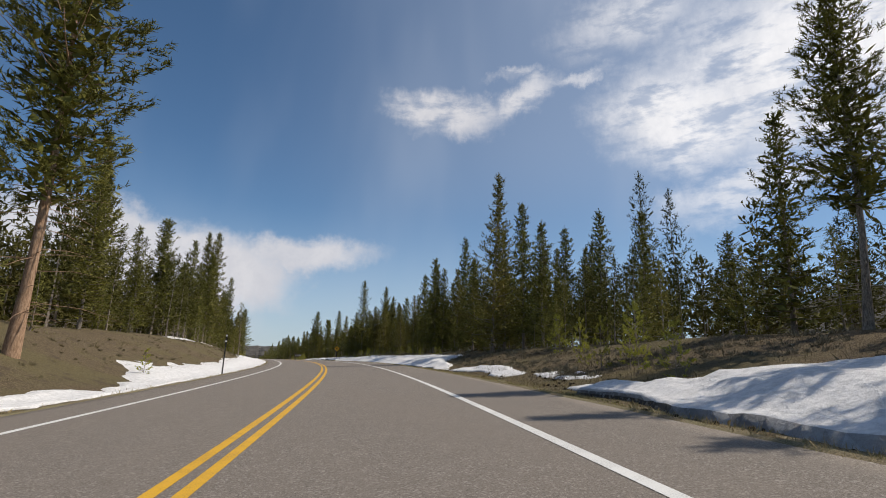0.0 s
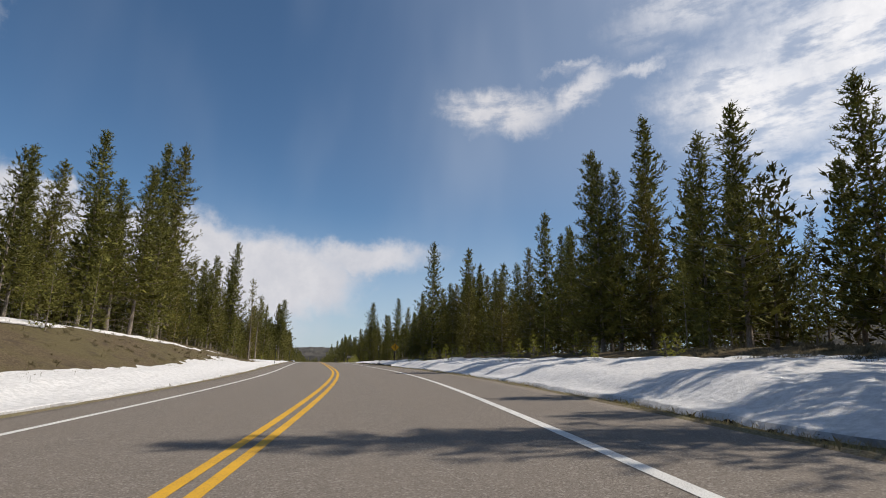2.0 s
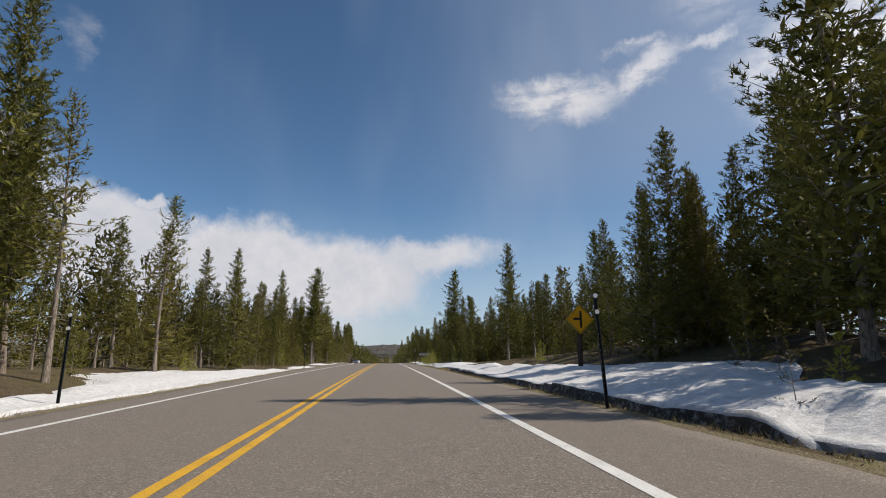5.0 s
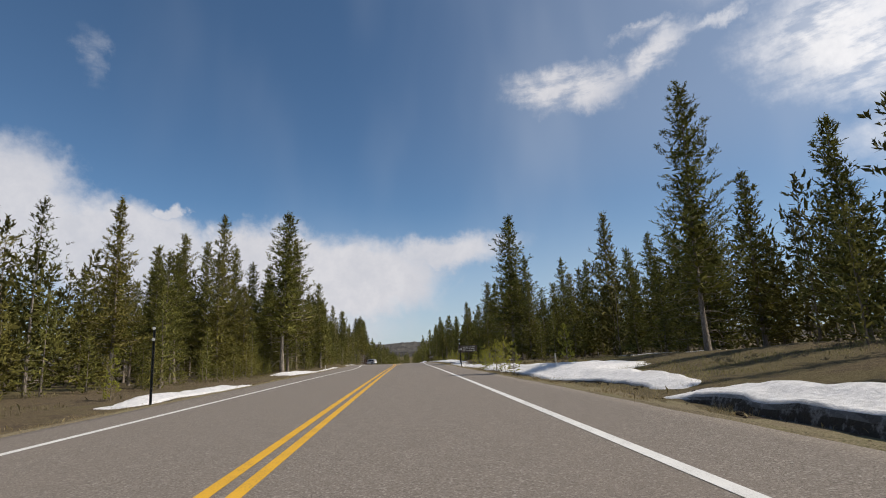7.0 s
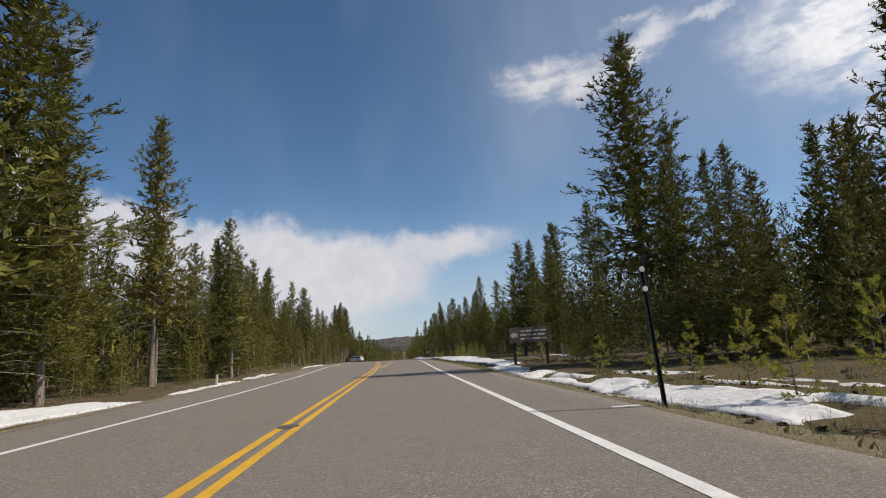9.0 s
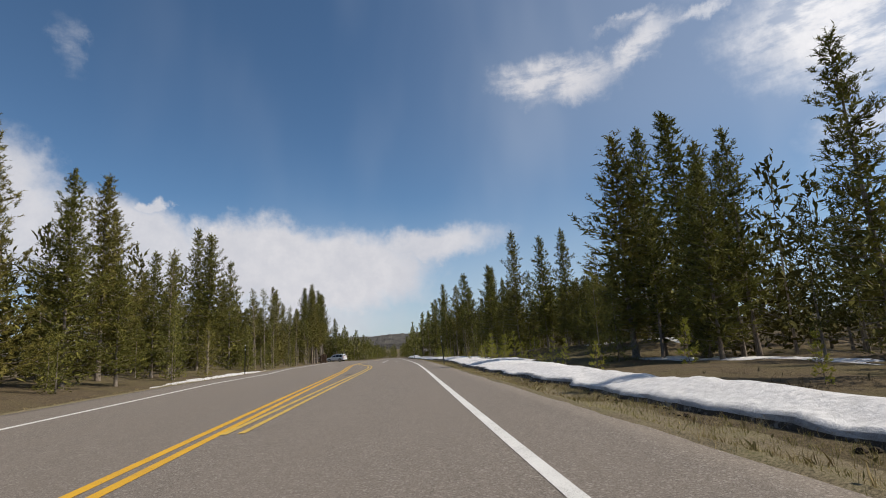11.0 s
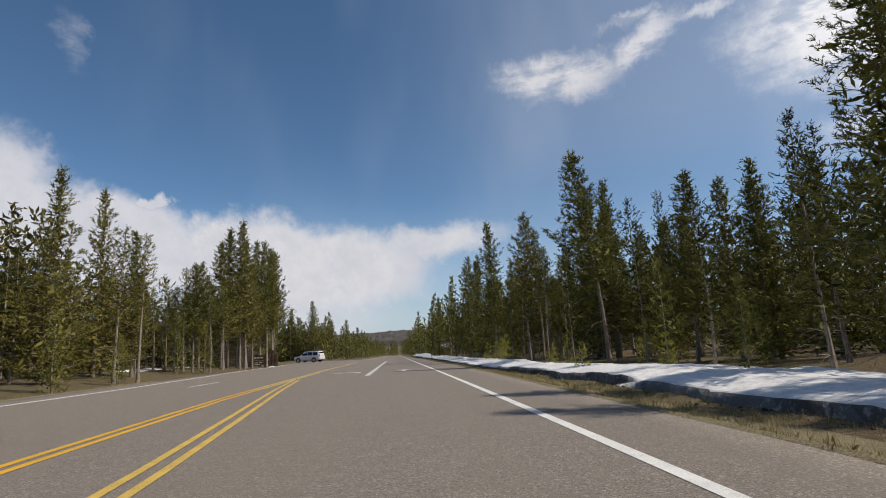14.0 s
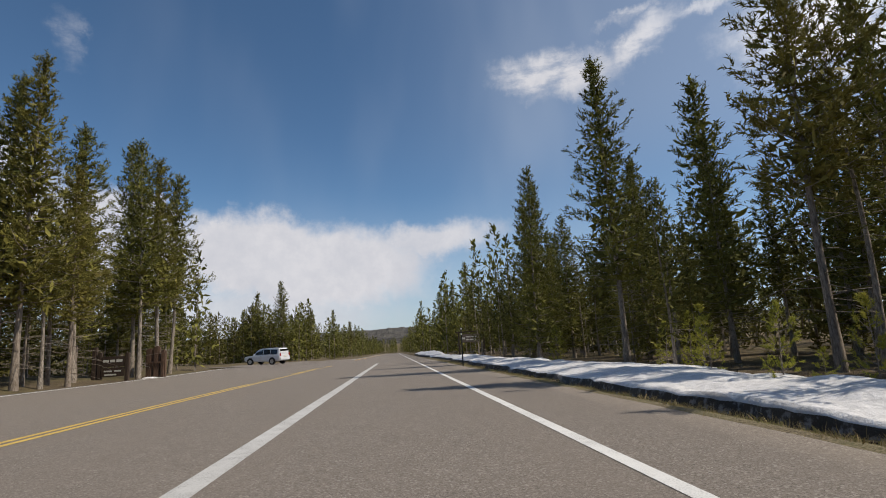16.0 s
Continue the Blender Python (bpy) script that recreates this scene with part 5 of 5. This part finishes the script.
def sagebrush(name, label, spots_of, mat, seed):
    """Low rounded shrubs of many thin twigs with small leaves."""
    g = np.random.default_rng(seed)
    V, F = [], []
    for o, y in spots_of:
        r = g.uniform(0.07, 0.21)
        k = int(64 * r / 0.15)
        foot = np.array(at(o, y, -0.03)) + g.normal(0, 0.25 * r, (k, 3)) * np.array([1, 1, 0])
        D = g.normal(0, 0.95, (k, 3)) + np.array([0, 0, 0.9])
        D[:, 2] = np.abs(D[:, 2]) + 0.15
        D /= np.linalg.norm(D, axis=1)[:, None]
        tip = foot + D * (r * g.uniform(0.55, 1.3, (k, 1)))
        S = np.cross(D, g.normal(0, 1, D.shape))
        S /= np.linalg.norm(S, axis=1)[:, None]
        mid = foot * 0.35 + tip * 0.65
        leaf = 0.003 + 0.006 * g.random((k, 1))
        V.append(np.stack([foot, mid + S * leaf, tip, mid - S * leaf], 1).reshape(-1, 3))
    V = np.concatenate(V)
    tagged(new(name, mesh_from(name, V, np.arange(len(V)).reshape(-1, 4), [mat])), label, "shrubs", kind="stuff")


sagebrush("sagebrush", "grey-brown sagebrush clumps on the open bank", verge(1, 950, 2.6, 10.5, 56, 100, 21) + verge(1, 120, 5.0, 9.5, 126, 180, 22), SAGE, 21)
sagebrush("sagebrush", "low dry shrubs at the foot of the trees", verge(-1, 300, 3.6, 9.0, 56, 150, 23) + verge(1, 120, 3.6, 8.5, 190, 230, 24), BRUSH, 23)
blades_mesh("short_grass", "short tan and green grass on the open bank", verge(1, 5200, 2.0, 12.0, 174, 212, 15), 5, 0.13, 0.006, 0.10, TURF, 15)
blades_mesh("short_grass", "short brown grass on the open bank", verge(1, 5200, 1.2, 9.5, 54, 96, 16), 6, 0.10, 0.005, 0.12, BRUSH, 16)
blades_mesh("short_grass", "short green and tan grass in the clearing", verge(1, 3400, 5.5, 13.5, 252, 284, 17), 6, 0.14, 0.006, 0.12, TURF, 17)


# ---------------------------------------------------------------- posts, signs, gate and car
def part(name, bm, mat, parent, label=""):
    me = bpy.data.meshes.new(name)
    bm.to_mesh(me)
    bm.free()
    me.materials.append(mat)
    ob = new(name, me)
    ob.parent = parent
    if label:
        tagged(ob, label)
    return ob


def block(x, y, z, sx, sy, sz, bevel=0.0, turn=0.0, tip=0.0):
    """A box round (x, y, z) with softened edges."""
    bm = bmesh.new()
    bmesh.ops.create_cube(bm, size=1.0)
    bmesh.ops.scale(bm, vec=(sx, sy, sz), verts=bm.verts)
    if bevel:
        bmesh.ops.bevel(bm, geom=bm.edges[:], offset=bevel, segments=2, affect="EDGES")
    bmesh.ops.transform(bm, matrix=Matrix.Translation((x, y, z)) @ Matrix.Rotation(turn, 4, "Y") @ Matrix.Rotation(tip, 4, "X"), verts=bm.verts)
    return bm


def disc(x, y, z, r, deep, axis="Y", sides=20, bevel=0.0):
    bm = bmesh.new()
    bmesh.ops.create_cone(bm, cap_ends=True, segments=sides, radius1=r, radius2=r, depth=deep)
    if bevel:
        rim = [e for e in bm.edges if not e.is_boundary and len(e.link_faces) == 2 and e.calc_face_angle(0) > 1.0]
        bmesh.ops.bevel(bm, geom=rim, offset=bevel, segments=2, affect="EDGES")
    turn = Matrix.Rotation(radians(90), 4, "X") if axis == "Y" else Matrix.Rotation(radians(90), 4, "Y") if axis == "X" else Matrix()
    bmesh.ops.transform(bm, matrix=Matrix.Translation((x, y, z)) @ turn, verts=bm.verts)
    return bm


def marker_post(tall, label, buttons=True):
    """A steel channel post with holes' row and round reflectors."""
    root = new("marker_post")
    bm = bmesh.new()
    w, d, t = 0.034, 0.024, 0.005
    shape = [(-w, -d), (-w + 0.014, -d), (-w + 0.021, d), (w - 0.021, d), (w - 0.014, -d), (w, -d), (w, -d + t), (w - 0.011, -d + t), (w - 0.018, d + t), (-w + 0.018, d + t), (-w + 0.011, -d + t), (-w, -d + t)]
    low = [bm.verts.new((a, b, -0.3)) for a, b in shape]
    high = [bm.verts.new((a, b, tall)) for a, b in shape]
    for i in range(12):
        j = (i + 1) % 12
        bm.faces.new((low[i], low[j], high[j], high[i]))
    bm.faces.new(high)
    part("channel", bm, STEEL_DARK, root)
    if buttons:
        for z in (tall - 0.06, tall - 0.36):
            part("reflector", disc(0, -0.045, z, 0.042, 0.02, bevel=0.004), REFLECTOR, root, "round white reflector")
    for k in range(12):
        part("bolt_hole", disc(0, 0.018, 0.35 + 0.1 * k, 0.009, 0.012, sides=6), CHROME, root)
    tagged(root, label, "post", "roadside marker posts")
    return root


first_post = marker_post(2.12, "dark steel roadside marker post with white reflectors")
first_post.matrix_basis = Matrix.Translation(at(5.70, 140.9)) @ pose(0, 0, 0, 3, -4.5, 0)
for o, y, lean in ((5.52, 202.0, -3.0), (6.15, 263.9, -3.5), (6.35, 328.8, 0.0), (-5.35, 79.0, 1.0), (-5.55, 144.2, 1.0), (-5.45, 178.0, 0.0), (-8.25, 264.3, 1.0)):
    copy_thing(first_post, Matrix.Translation(at(o, y)) @ pose(0, 0, 0, 0, lean, 0))
stub = new("wooden_stake")
part("stake", block(0, 0, 0.22, 0.10, 0.10, 0.65, 0.012), LETTER, stub)
stub.matrix_basis = Matrix.Translation(at(-7.6, 222.0))
tagged(stub, "short whitish wooden stake at the road's edge", "stake", "wooden stakes")
copy_thing(stub, Matrix.Translation(at(10.8, 195.5)))


def diamond_sign():
    root = new("warning_sign")
    half = 0.53
    part("plate", block(0, 0, 0, 0.755, 0.006, 0.755, 0.0, radians(45)), SIGN_YELLOW, root, "yellow diamond sheet")
    for k in range(4):
        a = radians(45 + 90 * k)
        part("border", block(0.345 * math.cos(a), -0.005, 0.345 * math.sin(a), 0.012, 0.004, 0.66, 0.0, -a), SIGN_BLACK, root)
    part("symbol_road", block(0.035, -0.006, 0.0, 0.085, 0.004, 0.62), SIGN_BLACK, root, "black through-road bar")
    part("symbol_branch", block(-0.125, -0.006, 0.02, 0.24, 0.004, 0.085), SIGN_BLACK, root, "black side-road bar")
    part("post", block(0.0, 0.06, -1.35, 0.10, 0.10, 2.6, 0.008), WOOD_DARK, root, "dark square wooden post")
    part("post", block(-0.02, 0.20, -1.45, 0.09, 0.09, 1.9, 0.008), WOOD_DARK, root, "dark square wooden post")
    for z in (0.25, -0.25):
        part("bolt", disc(0.0, -0.01, z, 0.012, 0.012, sides=8), CHROME, root)
    tagged(root, "yellow diamond side-road warning sign on a dark post in snow", "road sign")
    return root


sign = diamond_sign()
sign.matrix_basis = Matrix.Translation((8.75, 149.93, 1.53))


def guide_board(root, x0, x1, z0, z1, y, lines, arrow=True):
    part("board", block((x0 + x1) / 2, y, (z0 + z1) / 2, x1 - x0, 0.06, z1 - z0, 0.01), WOOD_BROWN, root, "brown painted wooden board")
    tall = (z1 - z0) / (lines + 0.9)
    r = random.Random(lines)
    for k in range(lines):
        z = z1 - tall * (k + 0.95)
        a, b = x0 + 0.26 * (x1 - x0), x1 - 0.06 * (x1 - x0) - 0.05 * k
        while a < b - 0.08:
            w = min(r.uniform(0.16, 0.42), b - a)
            part("writing_bar", block(a + w / 2, y - 0.034, z, w, 0.008, tall * 0.42), LETTER, root)
            a += w + 0.07
    if arrow:
        bm = bmesh.new()
        cx, cz, s = x0 + 0.13 * (x1 - x0), (z0 + z1) / 2, 0.10 * (x1 - x0)
        pts = [(-1.1, 0), (-0.2, 0.8), (-0.2, 0.4), (0.7, 0.55), (0.7, -0.55), (-0.2, -0.4), (-0.2, -0.8)]
        bm.faces.new([bm.verts.new((cx + a * s, y - 0.036, cz + b * s)) for a, b in pts])
        part("arrow", bm, LETTER, root, "cream arrow")


def guide_sign():
    root = new("guide_sign")
    guide_board(root, -1.04, 1.04, 0.92, 1.66, 0.0, 3)
    for x in (-0.80, 0.82):
        part("post", block(x, 0.10, 0.55, 0.12, 0.12, 2.0, 0.012), WOOD_DARK, root, "dark wooden post")
    tagged(root, "brown wooden guide sign with cream lines of writing", "road sign", "brown guide signs")
    return root


board = guide_sign()
board.matrix_basis = Matrix.Translation((8.06, 219.4, -1.93))


def hanging_sign():
    root = new("hanging_guide_sign")
    guide_board(root, -1.0, 1.0, 1.55, 2.42, 0.0, 2)
    for x, tall in ((-1.25, 2.75), (1.45, 3.5)):
        part("post", block(x, 0.0, tall / 2 - 0.2, 0.17, 0.17, tall + 0.4, 0.02), WOOD_DARK, root, "dark log post")
    part("beam", block(0.15, 0.0, 2.68, 3.6, 0.13, 0.13, 0.02, radians(-2)), WOOD_DARK, root, "dark log beam")
    for x in (-0.7, 0.7):
        part("hanger", block(x, 0.0, 2.52, 0.03, 0.03, 0.24), STEEL_DARK, root)
    tagged(root, "dark timber frame with a hanging brown sign board", "road sign", "brown guide signs")
    return root


hang = hanging_sign()
hang.matrix_basis = Matrix.Translation((10.7, 355.0, float(land(10.7, 355.0))))


def entrance_gate():
    root = new("entrance_sign")
    for x, tall, w in ((-1.55, 2.75, 0.34), (-1.15, 2.3, 0.30), (0.95, 2.2, 0.30)):
        part("post", block(x, 0.1, tall / 2 - 0.1, w, w, tall + 0.2, 0.05), WOOD_DARK, root, "thick dark log post")
    part("board", block(-0.1, 0.0, 1.55, 1.75, 0.10, 0.80, 0.02), WOOD_DARK, root, "dark wooden board")
    part("board", block(-0.1, 0.0, 0.72, 1.75, 0.10, 0.70, 0.02), WOOD_DARK, root, "dark wooden board")
    for x, w, z in ((-0.62, 0.42, 1.60), (-0.12, 0.36, 1.60), (0.40, 0.46, 1.60), (-0.45, 0.6, 0.80), (0.30, 0.5, 0.80), (-0.25, 0.9, 0.52)):
        part("writing_bar", block(x, -0.056, z, w, 0.01, 0.20 if z > 1 else 0.12), LETTER, root)
    tagged(root, "dark wooden entrance sign with pale lettering on thick posts", "sign")
    return root


gate = entrance_gate()
gate.matrix_basis = Matrix.Translation(at(-12.7, 330.2)) @ Matrix.Diagonal((0.68, 0.68, 0.68, 1))
fence = new("log_pillar")
for x, tall, w in ((-0.55, 2.55, 0.55), (0.05, 2.75, 0.50), (0.62, 2.35, 0.42)):
    part("log", block(x, 0.0, tall / 2 - 0.1, w, 0.5, tall + 0.2, 0.10), WOOD_WARM, fence, "upright reddish-brown log")
part("rail", block(0.0, -0.28, 1.3, 1.6, 0.12, 0.16, 0.03), WOOD_WARM, fence)
fence.matrix_basis = Matrix.Translation(at(-11.95, 333.5)) @ Matrix.Diagonal((0.68, 0.68, 0.68, 1))
tagged(fence, "reddish-brown upright log pillar beside the entrance sign", "pillar")


def estate_car():
    """A large boxy sport-utility car; front towards +x, base at the wheels."""
    root = new("suv")
    def hull(rows):
        bm = bmesh.new()
        rings = []
        for x, pts in rows:
            rings.append([bm.verts.new((x, y, z)) for y, z in pts])
        for a, b in zip(rings, rings[1:]):
            for i in range(len(a)):
                j = (i + 1) % len(a)
                bm.faces.new((a[i], a[j], b[j], b[i]))
        bm.faces.new(rings[0]); bm.faces.new(rings[-1][::-1])
        bmesh.ops.recalc_face_normals(bm, faces=bm.faces)
        bmesh.ops.bevel(bm, geom=[e for e in bm.edges if e.calc_face_angle(0) > 0.35], offset=0.05, segments=2, affect="EDGES")
        return bm
    def ring(w, z0, z1, tuck=0.9):
        return [(-w * tuck, z0), (-w, z0 + 0.18), (-w, z1 - 0.12), (-w * 0.96, z1), (w * 0.96, z1), (w, z1 - 0.12), (w, z0 + 0.18), (w * tuck, z0)]
    body = part("body", hull([(-2.62, ring(0.93, 0.48, 1.12)), (-2.45, ring(1.0, 0.40, 1.16)), (-1.2, ring(1.01, 0.36, 1.15)), (1.0, ring(1.01, 0.36, 1.13)), (1.25, ring(1.0, 0.38, 1.12)), (2.35, ring(0.97, 0.40, 1.02)), (2.6, ring(0.88, 0.46, 0.90))]), CAR_PAINT, root)
    def cabin(w0, w1, z0, z1):
        return [(-w0, z0), (-w1, z1), (w1, z1), (w0, z0)]
    part("cabin", hull([(-2.52, cabin(0.93, 0.78, 1.10, 1.55)), (-2.38, cabin(0.95, 0.79, 1.10, 1.86)), (-0.5, cabin(0.96, 0.80, 1.10, 1.92)), (0.45, cabin(0.95, 0.78, 1.10, 1.86)), (1.35, cabin(0.93, 0.85, 1.08, 1.14))]), CAR_PAINT, root)
    for s in (-1, 1):
        for x0, x1, top0, top1 in ((-2.2, -1.28, 1.72, 1.76), (-1.18, -0.28, 1.76, 1.78), (-0.18, 0.85, 1.78, 1.42)):
            bm = bmesh.new()
            pts = [(x0, 1.20), (x1, 1.20), (x1, top1), (x0, top0)]
            out = lambda z: s * (0.965 - (z - 1.10) * 0.195 + 0.012)
            outer = [bm.verts.new((x, out(z), z)) for x, z in pts]
            inner = [bm.verts.new((x, out(z) - s * 0.03, z)) for x, z in pts]
            bm.faces.new(outer); bm.faces.new(inner[::-1])
            for i in range(4):
                bm.faces.new((outer[i], outer[(i + 1) % 4], inner[(i + 1) % 4], inner[i]))
            bmesh.ops.recalc_face_normals(bm, faces=bm.faces)
            part("side_window", bm, GLASS_DARK, root, "dark tinted glass")
        part("tail_light", block(-2.60, s * 0.82, 1.12, 0.06, 0.17, 0.36, 0.02), RED_LENS, root, "red lens")
        part("headlight", block(2.50, s * 0.74, 0.86, 0.10, 0.30, 0.14, 0.03), CLEAR_LENS, root, "clear lens")
        part("mirror", block(0.95, s * 1.10, 1.22, 0.12, 0.20, 0.16, 0.04), CAR_PAINT, root)
        part("roof_rail", block(-0.9, s * 0.70, 1.95, 2.4, 0.05, 0.05, 0.015), STEEL_DARK, root)
        part("door_handle", block(0.05, s * 1.02, 1.02, 0.16, 0.03, 0.035, 0.01), CHROME, root)
        for x in (-1.55, 1.60):
            wheel = part("wheel", disc(x, s * 0.90, 0.39, 0.39, 0.26, bevel=0.05, sides=28), RUBBER, root, "black tyre")
            part("rim", disc(x, s * 1.025, 0.39, 0.25, 0.03, bevel=0.01), CHROME, wheel, "silver alloy rim")
            part("wheel_arch", disc(x, s * 0.985, 0.42, 0.46, 0.06, sides=28), STEEL_DARK, root)
    part("rear_window", block(-2.50, 0, 1.50, 0.03, 1.45, 0.50, 0.01, 0.0), GLASS_DARK, root, "dark tinted glass")
    part("rear_bumper", block(-2.64, 0, 0.60, 0.16, 1.80, 0.24, 0.05), CAR_PAINT, root)
    part("number_plate", block(-2.665, 0, 0.92, 0.02, 0.42, 0.16, 0.005), LETTER, root, "blank pale plate")
    part("windscreen", block(0.98, 0, 1.50, 0.03, 1.50, 0.72, 0.01, radians(-52)), GLASS_DARK, root, "dark glass")
    tagged(root, "silver-white sport-utility car turning into the side road", "car")
    return root


car = estate_car()
way = math.degrees(math.atan2(0.42, -0.9))
car.matrix_basis = Matrix.Translation((-12.8, 364.5, float(paved(-12.8, 364.5)) + 0.04)) @ pose(0, 0, 0, 0, 0, way)
